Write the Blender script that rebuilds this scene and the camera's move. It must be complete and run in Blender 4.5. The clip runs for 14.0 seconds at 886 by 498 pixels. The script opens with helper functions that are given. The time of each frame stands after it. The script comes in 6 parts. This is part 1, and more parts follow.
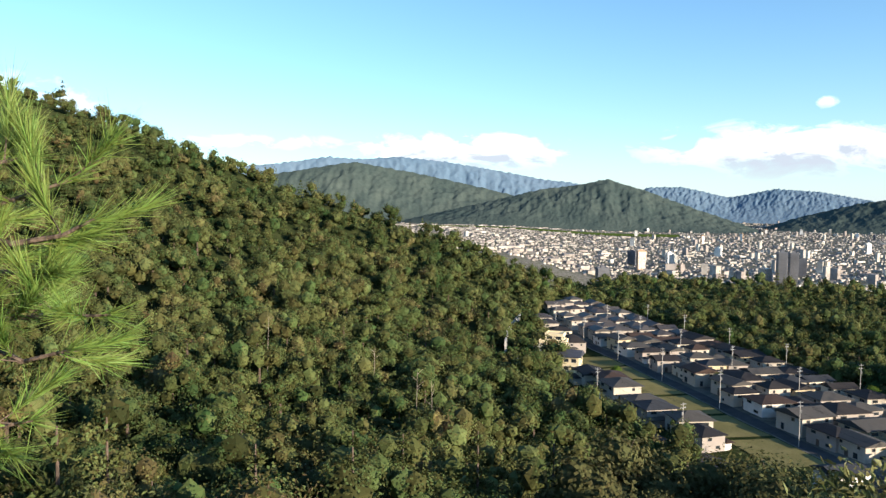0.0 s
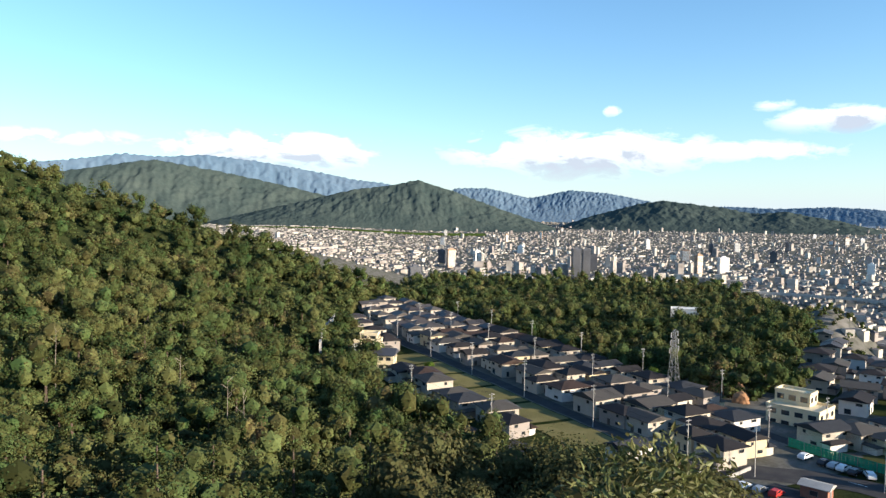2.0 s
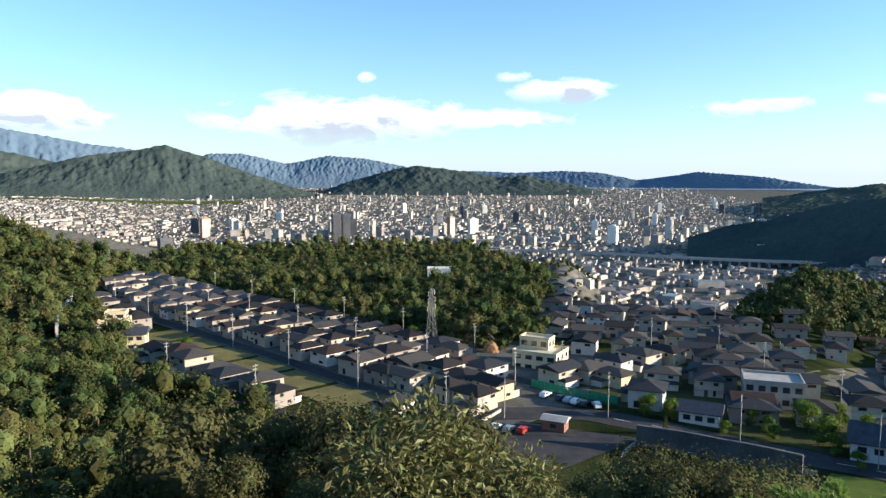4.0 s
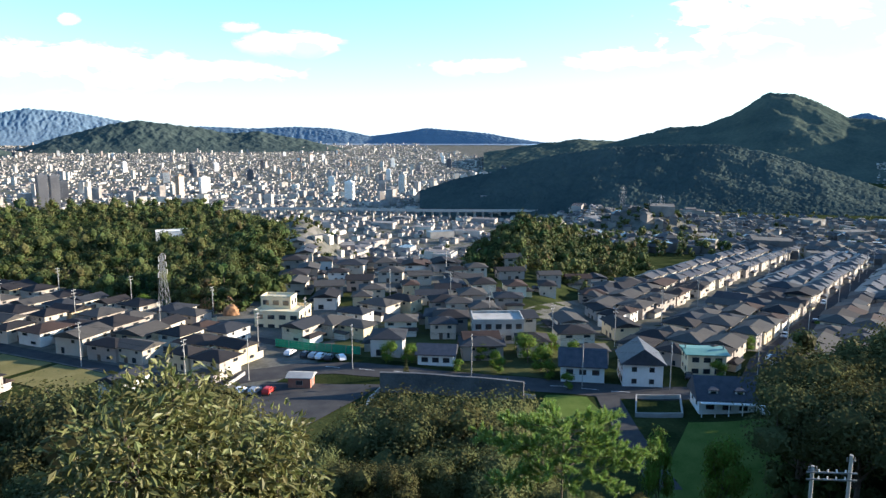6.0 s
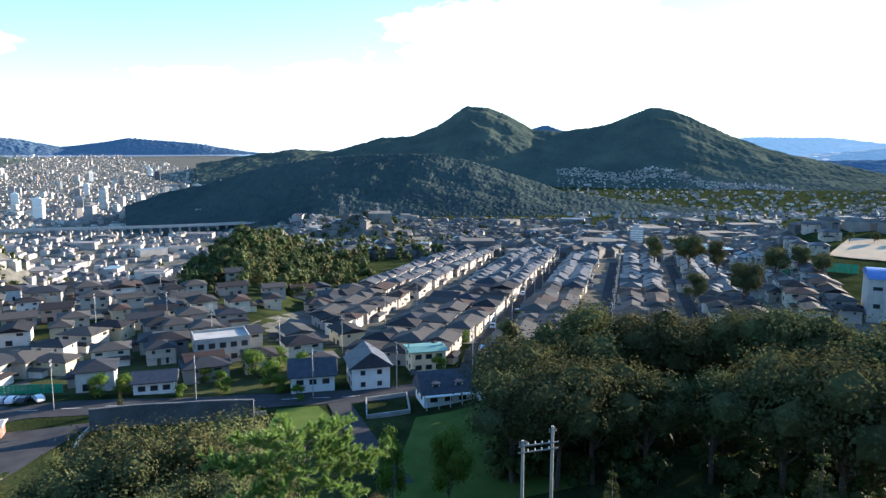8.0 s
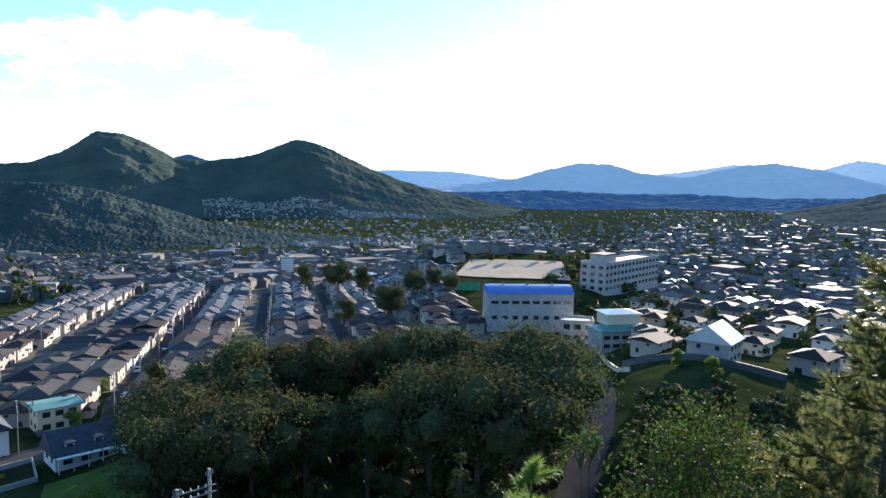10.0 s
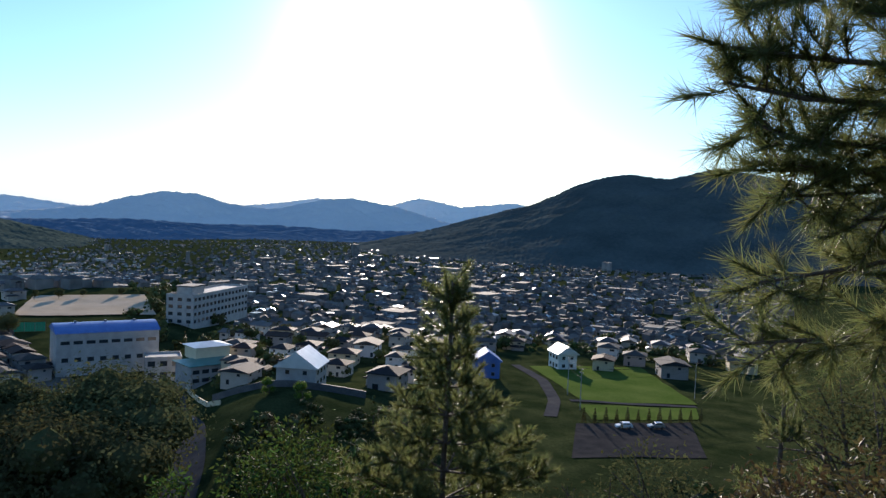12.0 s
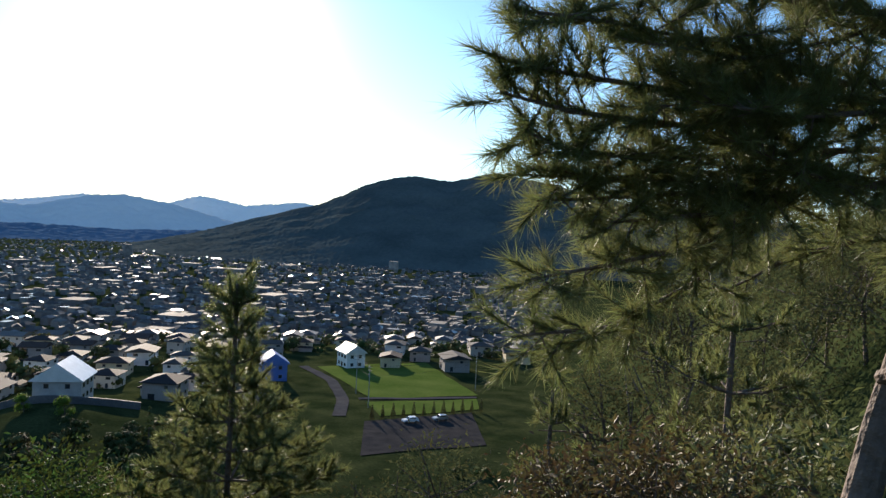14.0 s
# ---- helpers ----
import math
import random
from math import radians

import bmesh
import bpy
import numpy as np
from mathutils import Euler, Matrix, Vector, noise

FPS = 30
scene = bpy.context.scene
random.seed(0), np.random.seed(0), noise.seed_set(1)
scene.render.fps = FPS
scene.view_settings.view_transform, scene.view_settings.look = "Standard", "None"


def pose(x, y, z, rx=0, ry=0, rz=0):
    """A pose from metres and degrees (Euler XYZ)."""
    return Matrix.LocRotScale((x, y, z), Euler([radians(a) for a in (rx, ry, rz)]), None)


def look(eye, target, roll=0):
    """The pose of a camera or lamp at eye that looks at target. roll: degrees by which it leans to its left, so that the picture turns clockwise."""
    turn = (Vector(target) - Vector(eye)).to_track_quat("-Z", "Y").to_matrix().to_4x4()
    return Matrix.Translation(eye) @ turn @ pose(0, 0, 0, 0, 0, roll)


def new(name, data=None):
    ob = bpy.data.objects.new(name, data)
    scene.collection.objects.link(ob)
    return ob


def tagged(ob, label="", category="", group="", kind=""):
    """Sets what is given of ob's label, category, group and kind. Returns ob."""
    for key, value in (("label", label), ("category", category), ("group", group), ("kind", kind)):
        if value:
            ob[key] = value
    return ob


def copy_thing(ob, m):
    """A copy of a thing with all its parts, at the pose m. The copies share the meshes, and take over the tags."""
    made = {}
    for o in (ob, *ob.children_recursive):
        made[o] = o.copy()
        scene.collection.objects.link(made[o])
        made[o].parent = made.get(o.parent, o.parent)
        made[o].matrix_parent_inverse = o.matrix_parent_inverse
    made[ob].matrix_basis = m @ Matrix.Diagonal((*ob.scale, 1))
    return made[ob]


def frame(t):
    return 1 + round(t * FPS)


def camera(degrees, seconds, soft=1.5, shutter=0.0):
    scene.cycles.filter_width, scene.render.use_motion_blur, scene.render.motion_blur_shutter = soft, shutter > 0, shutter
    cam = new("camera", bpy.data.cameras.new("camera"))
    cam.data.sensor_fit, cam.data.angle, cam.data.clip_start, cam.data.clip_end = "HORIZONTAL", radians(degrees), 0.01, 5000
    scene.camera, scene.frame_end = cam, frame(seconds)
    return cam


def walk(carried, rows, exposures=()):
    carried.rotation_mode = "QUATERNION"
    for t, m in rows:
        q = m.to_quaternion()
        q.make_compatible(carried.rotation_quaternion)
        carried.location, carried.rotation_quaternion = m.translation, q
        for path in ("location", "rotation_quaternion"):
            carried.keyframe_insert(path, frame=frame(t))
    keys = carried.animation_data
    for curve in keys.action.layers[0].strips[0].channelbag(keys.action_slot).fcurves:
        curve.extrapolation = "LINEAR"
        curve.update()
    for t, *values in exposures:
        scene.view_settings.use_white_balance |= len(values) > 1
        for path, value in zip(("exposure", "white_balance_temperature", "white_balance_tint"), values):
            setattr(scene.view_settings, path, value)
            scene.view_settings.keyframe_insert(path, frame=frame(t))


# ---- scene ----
EYE = 150.0
cam = camera(62.6, 14.0, soft=1.4)
PATH = [  # seconds, yaw, pitch, roll
    (0.0, 0.04, -3.40, -0.70),
    (0.5, -0.28, -3.30, -0.42),
    (1.0, -2.76, -3.26, -0.76),
    (1.5, -8.48, -3.16, -0.59),
    (2.0, -14.59, -3.21, -0.63),
    (2.5, -19.20, -3.68, -0.48),
    (3.0, -24.42, -4.21, -0.24),
    (5.5, -47.52, -8.48, -0.18),
    (6.0, -53.82, -9.14, -0.16),
    (6.5, -59.21, -9.34, -0.18),
    (7.0, -64.30, -9.04, -0.07),
    (9.5, -95.36, -6.58, -0.72),
    (10.0, -102.66, -5.67, -0.96),
    (10.5, -110.68, -4.64, -1.43),
    (11.0, -118.90, -3.64, -1.84),
    (11.5, -126.74, -2.81, -2.51),
    (12.0, -134.15, -2.33, -2.45),
    (12.5, -140.68, -2.13, -2.62),
    (13.0, -146.78, -2.07, -2.48),
    (13.5, -149.92, -1.81, -3.00),
    (14.0, -150.71, -1.59, -2.86),
]
walk(cam, [(t, pose(0, 0, EYE, 90 + p, r, y)) for t, y, p, r in PATH],
     exposures=[(0.0, 1.2, 6450, 10), (3.0, 1.15, 6350, 10), (5.5, 1.45, 6200, 10), (7.0, 1.85, 6100, 11), (9.5, 1.85, 5950, 13), (10.5, 1.25, 5950, 15), (11.0, 1.0, 5950, 16), (12.5, 0.78, 6050, 16), (14.0, 0.92, 6250, 14)])

# ---- light ----
SUN_AZ, SUN_EL = 131.0, 13.0
sun_way = Vector((math.sin(radians(SUN_AZ)) * math.cos(radians(SUN_EL)), math.cos(radians(SUN_AZ)) * math.cos(radians(SUN_EL)), math.sin(radians(SUN_EL))))
sun = new("sun", bpy.data.lights.new("sun", "SUN"))
sun.data.energy, sun.data.angle, sun.data.color = 5.0, radians(0.6), (1.0, 0.84, 0.64)
sun.matrix_world = look((0, 0, 900), Vector((0, 0, 900)) - sun_way)


class Nodes:
    """Short calls for a node tree."""

    def __init__(self, tree):
        self.t = tree
        tree.nodes.clear()

    def n(self, kind, out=0, sets=(), **inputs):
        node = self.t.nodes.new("ShaderNode" + kind)
        for key, value in dict(sets).items():
            setattr(node, key, value)
        for key, value in inputs.items():
            sock = node.inputs[int(key[1:])] if key[0] == "i" and key[1:].isdigit() else node.inputs[key.replace("_", " ")]
            if isinstance(value, bpy.types.NodeSocket):
                self.t.links.new(value, sock)
            else:
                sock.default_value = value
        return node.outputs[out]

    def math(self, op, a, b=0.0, c=0.0):
        return self.n("Math", sets={"operation": op}, i0=a, i1=b, i2=c)

    def ramp(self, fac, stops):
        node = self.t.nodes.new("ShaderNodeValToRGB")
        while len(node.color_ramp.elements) < len(stops):
            node.color_ramp.elements.new(0.5)
        for e, (p, col) in zip(node.color_ramp.elements, stops):
            e.position, e.color = p, (*col, 1) if len(col) == 3 else col
        self.t.links.new(fac, node.inputs[0])
        return node.outputs[0]

    def mix(self, fac, a, b, op="MIX"):
        return self.n("MixRGB", sets={"blend_type": op}, i0=fac, i1=a, i2=b)


world = bpy.data.worlds.new("sky")
scene.world = world
world.use_nodes = True
w = Nodes(world.node_tree)
sky = w.n("TexSky", sets={"sky_type": "NISHITA", "sun_disc": False, "sun_elevation": radians(SUN_EL), "sun_rotation": radians(SUN_AZ), "altitude": 150.0, "air_density": 1.0, "dust_density": 0.2, "ozone_density": 3.0})
way = w.n("TexCoord", out=0)
SKY_STRENGTH = 0.115
# the sun's glare in the haze around it
near_sun = w.n("VectorMath", out=1, sets={"operation": "DOT_PRODUCT"}, i0=way, i1=tuple(sun_way))
near_sun = w.math("MAXIMUM", near_sun, 0.0)
halo = w.math("ADD", w.math("MULTIPLY", w.math("POWER", near_sun, 190.0), 16.0), w.math("MULTIPLY", w.math("POWER", near_sun, 14.0), 0.15))
sky = w.mix(1.0, sky, (0.84, 1.0, 1.05, 1), "MULTIPLY")
glow = w.mix(1.0, sky, w.n("CombineXYZ", i0=halo, i1=w.math("MULTIPLY", halo, 0.97), i2=w.math("MULTIPLY", halo, 0.9)), "ADD")
# pale haze low over the horizon
split = w.t.nodes.new("ShaderNodeSeparateXYZ")
w.t.links.new(way, split.inputs[0])
up = split.outputs[2]
low = w.math("POWER", 2.718, w.math("MULTIPLY", w.math("MAXIMUM", up, 0.0), -15.0))
glow = w.mix(w.math("MULTIPLY", low, 0.8), glow, w.mix(w.math("POWER", near_sun, 10.0), (3.1, 3.6, 4.2, 1), (3.7, 4.0, 4.3, 1)))
# clouds: each bank an oval of bearing and height, broken up by noise; white tops, grey undersides
bearing = w.math("MULTIPLY", w.math("ARCTAN2", split.outputs[0], split.outputs[1]), 57.2958)
lift_deg = w.math("MULTIPLY", w.math("ARCSINE", up), 57.2958)
CLOUDS = [  # bearing, height, half-width, half-height, density
    (1.0, 4.2, 8.0, 1.5, 1.0), (-13.0, 4.6, 7.0, 0.7, 0.55), (25.5, 4.3, 9.5, 1.8, 0.95), (36.0, 4.2, 7.0, 0.9, 0.7),
    (42.5, 6.4, 3.8, 0.9, 0.85), (38.6, 7.5, 1.6, 0.5, 0.6), (27.5, 7.4, 0.8, 0.5, 0.7), (56.0, 5.0, 5.0, 0.9, 0.5),
    (82.0, 8.2, 10.5, 3.0, 1.0), (74.0, 7.2, 5.5, 2.6, 1.0), (88.0, 5.8, 6.5, 1.6, 0.9), (67.0, 5.4, 4.0, 1.0, 0.8),
    (97.0, 6.7, 2.4, 0.8, 0.95), (96.5, 4.5, 3.6, 1.1, 1.0), (95.5, 2.8, 3.4, 0.8, 1.0), (-32.0, 7.0, 9.0, 1.5, 0.7)]


def cloud_field(lower):
    """How thick the cloud is, seen a little higher or lower in it."""
    total = None
    for b, h, wb, wh, dens in CLOUDS:
        a = w.math("DIVIDE", w.math("SUBTRACT", bearing, b), wb)
        c = w.math("DIVIDE", w.math("SUBTRACT", lift_deg, h - lower * wh), wh)
        d = w.math("ADD", w.math("MULTIPLY", a, a), w.math("MULTIPLY", c, c))
        one = w.math("MULTIPLY", w.math("POWER", 2.718, w.math("MULTIPLY", d, -1.0)), dens)
        total = one if total is None else w.math("MAXIMUM", total, one)
    return total


flat = w.n("Mapping", i0=way, Scale=(1.0, 1.0, 2.4))
puff = w.n("TexNoise", i0=flat, Scale=17.0, Detail=9.0, Roughness=0.6, Distortion=0.4)
soft_puff = w.n("TexNoise", i0=flat, Scale=5.0, Detail=3.0)
broken = w.math("MULTIPLY", w.math("SUBTRACT", w.math("ADD", w.math("MULTIPLY", puff, 0.7), w.math("MULTIPLY", soft_puff, 0.3)), 0.5), 4.6)
body = cloud_field(0.0)
field = w.math("ADD", body, w.math("MULTIPLY", broken, w.math("ADD", 0.12, body)))
cover = w.ramp(field, [(0.3, (0, 0, 0)), (0.55, (0.5, 0.5, 0.5)), (0.95, (1, 1, 1))])
under = w.math("ADD", cloud_field(0.55), w.math("MULTIPLY", broken, 0.8))
cloud = w.mix(w.ramp(under, [(0.4, (0, 0, 0)), (1.0, (0.9, 0.9, 0.9))]), (7.2, 7.0, 6.8, 1), (2.2, 2.45, 3.0, 1))
sky_all = w.mix(w.math("MULTIPLY", cover, 0.9), glow, cloud)
back = w.t.nodes.new("ShaderNodeBackground")
w.t.links.new(sky_all, back.inputs[0])
back.inputs[1].default_value = SKY_STRENGTH
w.t.links.new(back.outputs[0], w.t.nodes.new("ShaderNodeOutputWorld").inputs[0])

# ---- materials ----
def material(name, a, b, rough=0.8, scale=1.0, fine=8.0, bump=0.2, vary=0.0, island=0.0, metal=0.0, tints=None, spec=0.3, trans=0.0, cells=0.0, glints=False):
    """Two base colours mixed by noise at two scales; vary: per object, island: per loose piece; tints: colours picked per object."""
    m = bpy.data.materials.new(name)
    m.use_nodes = True
    k = Nodes(m.node_tree)
    place = k.n("NewGeometry")
    big = k.n("TexNoise", Vector=place, Scale=scale, Detail=4.0)
    small = k.n("TexNoise", Vector=place, Scale=scale * fine, Detail=3.0)
    both = k.math("ADD", k.math("MULTIPLY", big, 0.65), k.math("MULTIPLY", small, 0.35))
    col = k.ramp(both, [(0.33, a), (0.67, b)])
    if tints:
        rnd = k.n("ObjectInfo", out=5)
        node = k.t.nodes.new("ShaderNodeValToRGB")
        node.color_ramp.interpolation = "CONSTANT"
        for i, c in enumerate(tints):
            e = node.color_ramp.elements[i] if i < 2 else node.color_ramp.elements.new(0.5)
            e.position, e.color = i / len(tints), (*c, 1)
        k.t.links.new(rnd, node.inputs[0])
        col = k.mix(1.0, node.outputs[0], k.ramp(both, [(0.3, (0.78, 0.78, 0.78)), (0.7, (1.0, 1.0, 1.0))]), "MULTIPLY")
    if cells:
        # each crown its own green, some turning yellow or brown
        cell = k.n("TexVoronoi", out=1, Vector=k.n("Mapping", Vector=place, Scale=(1.0, 1.0, 0.25)), Scale=cells)
        tone = k.n("SeparateColor", Color=cell)
        tone2 = tone.node.outputs[1]
        col = k.mix(k.ramp(tone, [(0.0, (0, 0, 0)), (0.62, (0.15, 0.15, 0.15)), (0.95, (0.6, 0.6, 0.6))]), col, k.ramp(tone2, [(0.0, (0.04, 0.085, 0.025)), (0.4, (0.095, 0.115, 0.035)), (0.75, (0.12, 0.10, 0.045)), (1.0, (0.11, 0.075, 0.042))]))
        col = k.mix(1.0, col, k.ramp(tone2, [(0.0, (0.62, 0.66, 0.66)), (1.0, (1.22, 1.18, 1.12))]), "MULTIPLY")
    if vary:
        rnd = k.n("ObjectInfo", out=5)
        col = k.n("HueSaturation", Hue=k.math("ADD", 0.5 - vary * 0.06, k.math("MULTIPLY", rnd, vary * 0.12)), Saturation=1.0, Value=k.math("ADD", 1.0 - vary * 0.5, k.math("MULTIPLY", rnd, vary)), Color=col)
    if island:
        rnd = k.n("NewGeometry", out=8)
        col = k.n("HueSaturation", Hue=k.math("ADD", 0.5 - island * 0.05, k.math("MULTIPLY", rnd, island * 0.1)), Saturation=1.0, Value=k.math("ADD", 1.0 - island * 0.5, k.math("MULTIPLY", rnd, island)), Color=col)
    shader = k.t.nodes.new("ShaderNodeBsdfPrincipled")
    k.t.links.new(col, shader.inputs["Base Color"])
    shader.inputs["Roughness"].default_value, shader.inputs["Metallic"].default_value = rough, metal
    shader.inputs["Specular IOR Level"].default_value = spec
    if glints:
        # some roofs are smooth sheet metal, most are dull
        k.t.links.new(k.ramp(k.n("NewGeometry", out=8), [(0.0, (0.22, 0.22, 0.22)), (0.12, (0.3, 0.3, 0.3)), (0.16, (0.85, 0.85, 0.85)), (1.0, (0.95, 0.95, 0.95))]), shader.inputs["Roughness"])
    if bump:
        k.t.links.new(k.n("Bump", Strength=bump, Distance=0.15, Height=both), shader.inputs["Normal"])
    final = shader.outputs[0]
    if trans:
        tl = k.n("BsdfTranslucent", Color=col)
        final = k.n("MixShader", i0=trans, i1=final, i2=tl)
    k.t.links.new(final, k.t.nodes.new("ShaderNodeOutputMaterial").inputs[0])
    return m


M_GRASS = material("grass", (0.045, 0.055, 0.024), (0.085, 0.09, 0.04), scale=0.15, fine=12, rough=0.95, spec=0.0)
M_LAWN = material("lawn", (0.055, 0.095, 0.022), (0.11, 0.145, 0.04), scale=0.2, fine=15, rough=0.95, spec=0.0)
M_ASPHALT = material("asphalt", (0.05, 0.05, 0.054), (0.08, 0.079, 0.078), rough=0.95, scale=0.3, fine=20, spec=0.0)
M_CONCRETE = material("concrete", (0.30, 0.29, 0.27), (0.45, 0.43, 0.40), scale=0.4, fine=10)
M_SAND = material("sand", (0.42, 0.34, 0.24), (0.55, 0.45, 0.33), scale=0.1, fine=20, rough=0.95, spec=0.0)
M_BARK = material("bark", (0.06, 0.045, 0.035), (0.15, 0.11, 0.085), scale=3, fine=6, bump=0.8)
M_LEAF = material("leaf", (0.035, 0.075, 0.015), (0.10, 0.135, 0.03), rough=0.7, scale=0.08, fine=6, island=0.7, vary=0.5, bump=0, trans=0.3, spec=0.1)
M_LEAF_FAR = material("far leaf", (0.042, 0.064, 0.022), (0.10, 0.108, 0.04), rough=0.75, scale=0.035, fine=8, island=0.85, bump=0, trans=0.13, cells=0.13, spec=0.06)
M_WALL = material("house wall", (1, 1, 1), (1, 1, 1), scale=0.5, tints=[(0.62, 0.57, 0.47), (0.48, 0.43, 0.36), (0.66, 0.64, 0.60), (0.34, 0.30, 0.27), (0.60, 0.50, 0.33), (0.50, 0.48, 0.45)])
M_ROOF = material("house roof", (1, 1, 1), (1, 1, 1), rough=0.75, scale=0.8, spec=0.08, tints=[(0.04, 0.036, 0.036), (0.065, 0.045, 0.038), (0.045, 0.048, 0.055), (0.08, 0.075, 0.07), (0.032, 0.03, 0.032), (0.095, 0.055, 0.04)])
M_GLASS = material("window glass", (0.02, 0.025, 0.03), (0.035, 0.04, 0.045), rough=0.08, spec=0.8, bump=0)
M_FRAME = material("window frame", (0.16, 0.155, 0.15), (0.24, 0.235, 0.23), rough=0.4, scale=2)
M_WHITE = material("white paint", (0.66, 0.65, 0.62), (0.80, 0.79, 0.76), rough=0.6, scale=0.3)
M_CITY_WALL = material("city wall", (0.20, 0.18, 0.165), (0.52, 0.48, 0.43), scale=0.02, fine=5, island=0.7, bump=0)
M_CITY_ROOF = material("city roof", (0.07, 0.065, 0.065), (0.22, 0.20, 0.19), rough=0.45, scale=0.03, fine=6, island=0.9, bump=0, spec=0.4, glints=True)
M_STEEL = material("steel", (0.16, 0.165, 0.17), (0.25, 0.255, 0.26), rough=0.6, metal=0.3, scale=2)
M_WALL_ROWS = material("row house wall", (0.24, 0.215, 0.19), (0.54, 0.49, 0.42), scale=0.08, fine=3, island=0.5, bump=0.1)
M_ROOF_ROWS = material("row house roof", (0.035, 0.033, 0.034), (0.085, 0.07, 0.062), rough=0.55, scale=0.08, fine=3, island=0.7, bump=0.1, spec=0.35)
# dimmer copies of the city colours, with the houses' shaded sides painted in
M_SHADE_WALL = material("house wall toned for shade", (0.09, 0.085, 0.08), (0.26, 0.24, 0.22), scale=0.03, fine=4, island=0.7, bump=0)
M_SHADE_ROOF = material("house roof toned for shade", (0.04, 0.038, 0.037), (0.12, 0.11, 0.10), rough=0.5, scale=0.03, fine=6, island=0.9, bump=0, spec=0.4, glints=True)
M_YARD = material("yards and drives", (0.075, 0.075, 0.06), (0.17, 0.165, 0.15), rough=0.95, scale=0.12, fine=9, spec=0.0)
# darker than the asphalt: the shadow of hedge and trees, put into the colour
M_PARKING_SHADE = material("parking ground in hedge shade", (0.028, 0.028, 0.03), (0.055, 0.053, 0.052), rough=0.95, scale=0.4, fine=12, spec=0.0)
M_WATER = material("sea water", (0.30, 0.36, 0.42), (0.36, 0.42, 0.47), rough=0.2, scale=0.01, bump=0.05, spec=0.5)

# ---- the land ----
def P(az, r):
    return r * math.sin(radians(az)), r * math.cos(radians(az))


def sstep(a, b, v):
    t = np.clip((v - a) / (b - a), 0, 1)
    return t * t * (3 - 2 * t)


def bump(v, mid, half):
    return np.exp(-((v - mid) / half) ** 2)


def wave(x, y, size):
    """Cheap smooth noise, about -1 to 1, for arrays."""
    a = np.sin(x / size + 1.3 * np.sin(y / size * 0.7 + 2.0)) + np.sin(y / size * 1.1 + 1.7 * np.sin(x / size * 0.6 + 0.5))
    b = np.sin((x + y) / size * 1.9 + 0.8) * np.cos((x - y) / size * 2.3)
    return (a + b) / 3


def ground(x, y):
    x, y = np.asarray(x, float), np.asarray(y, float)
    r = np.hypot(x, y)
    az = np.degrees(np.arctan2(x, y))
    az = np.where(az < -90, az + 360, az)
    right = sstep(112, 121, az)
    plain = 74 * np.clip((r - 1800) / 2900, 0, 1) ** 1.15
    floor = plain * (1 - right) + right * np.maximum(plain, 58 - 0.006 * r)
    valley = sstep(34, 46, az) * (1 - sstep(58, 64, az))
    beyond = sstep(60, 66, az) * (1 - right) * (1 - sstep(1300, 1900, r))
    floor = np.maximum(floor, (48 - 0.03 * (r - 510)) * beyond)
    edge = 600 - 315 * valley - 90 * sstep(58, 64, az) - 200 * right
    drop = 300 - 60 * right
    plate = 92 - (0.03 + 0.025 * (1 - right)) * np.maximum(r - 170, 0) * sstep(60, 66, az) + 9 * right
    z = plate + (floor - plate) * sstep(edge, edge + drop, r)
    # wooded knolls beyond the housing, and the grove below the lookout
    for kaz, kr, ka, kw, top in ((59.5, 415, 8.0, 105, 80), (69.5, 760, 6.0, 110, 64), (42.5, 700, 4.5, 110, 66)):
        z = np.maximum(z, top * bump(az, kaz, ka) * bump(r, kr, kw) + z * 0.2)
    z = z + 8 * bump(az, 95, 13) * bump(r, 165, 38)
    z = z + 4 * bump(az, 123.5, 5) * bump(r, 190, 25)
    # the levelled school ground
    school = sstep(98, 103, az) * (1 - sstep(114, 119, az)) * sstep(235, 285, r) * (1 - sstep(470, 560, r))
    z = z + (90 + 0.06 * (r - 290) - z) * school
    # the hollow below the road's retaining wall
    z = z - 5 * sstep(46, 48, az) * (1 - sstep(60, 61.5, az)) * (1 - sstep(147, 152, r)) * sstep(100, 115, r)
    # the long wooded hillside
    sky_el = -3.4 - 0.31 * (az - 5) + 0.75 * (1 - sstep(-22, -8, az))
    s = np.clip((r - 60) / 370, 0, 1) ** 0.6
    el = -26 + (sky_el + 26) * s
    hill = EYE + np.minimum(r, 430) * np.tan(np.radians(np.clip(el, -40, 30))) - 8 - 0.35 * np.maximum(r - 430, 0)
    hill = np.maximum(hill, floor)
    z = z + (np.maximum(hill, 60) - z) * (1 - sstep(2, 15, az))
    # the lookout's own hill, which goes on behind it
    cone = 148.3 - 56 * np.clip((r - 3) / 102, 0, 1) ** 0.9 - 0.6 * np.maximum(r - 105, 0)
    z = np.maximum(z, cone)
    behind = np.maximum(sstep(160, 190, az), 1 - sstep(-70, -42, az)) * (1 - sstep(700, 1500, r))
    z = z + (149 + 0.12 * np.minimum(r, 250) - z) * behind * sstep(2, 12, r)
    return z + 0.35 * wave(x, y, 9.0) * sstep(20, 60, r)


def height(x, y):
    return float(ground(x, y))


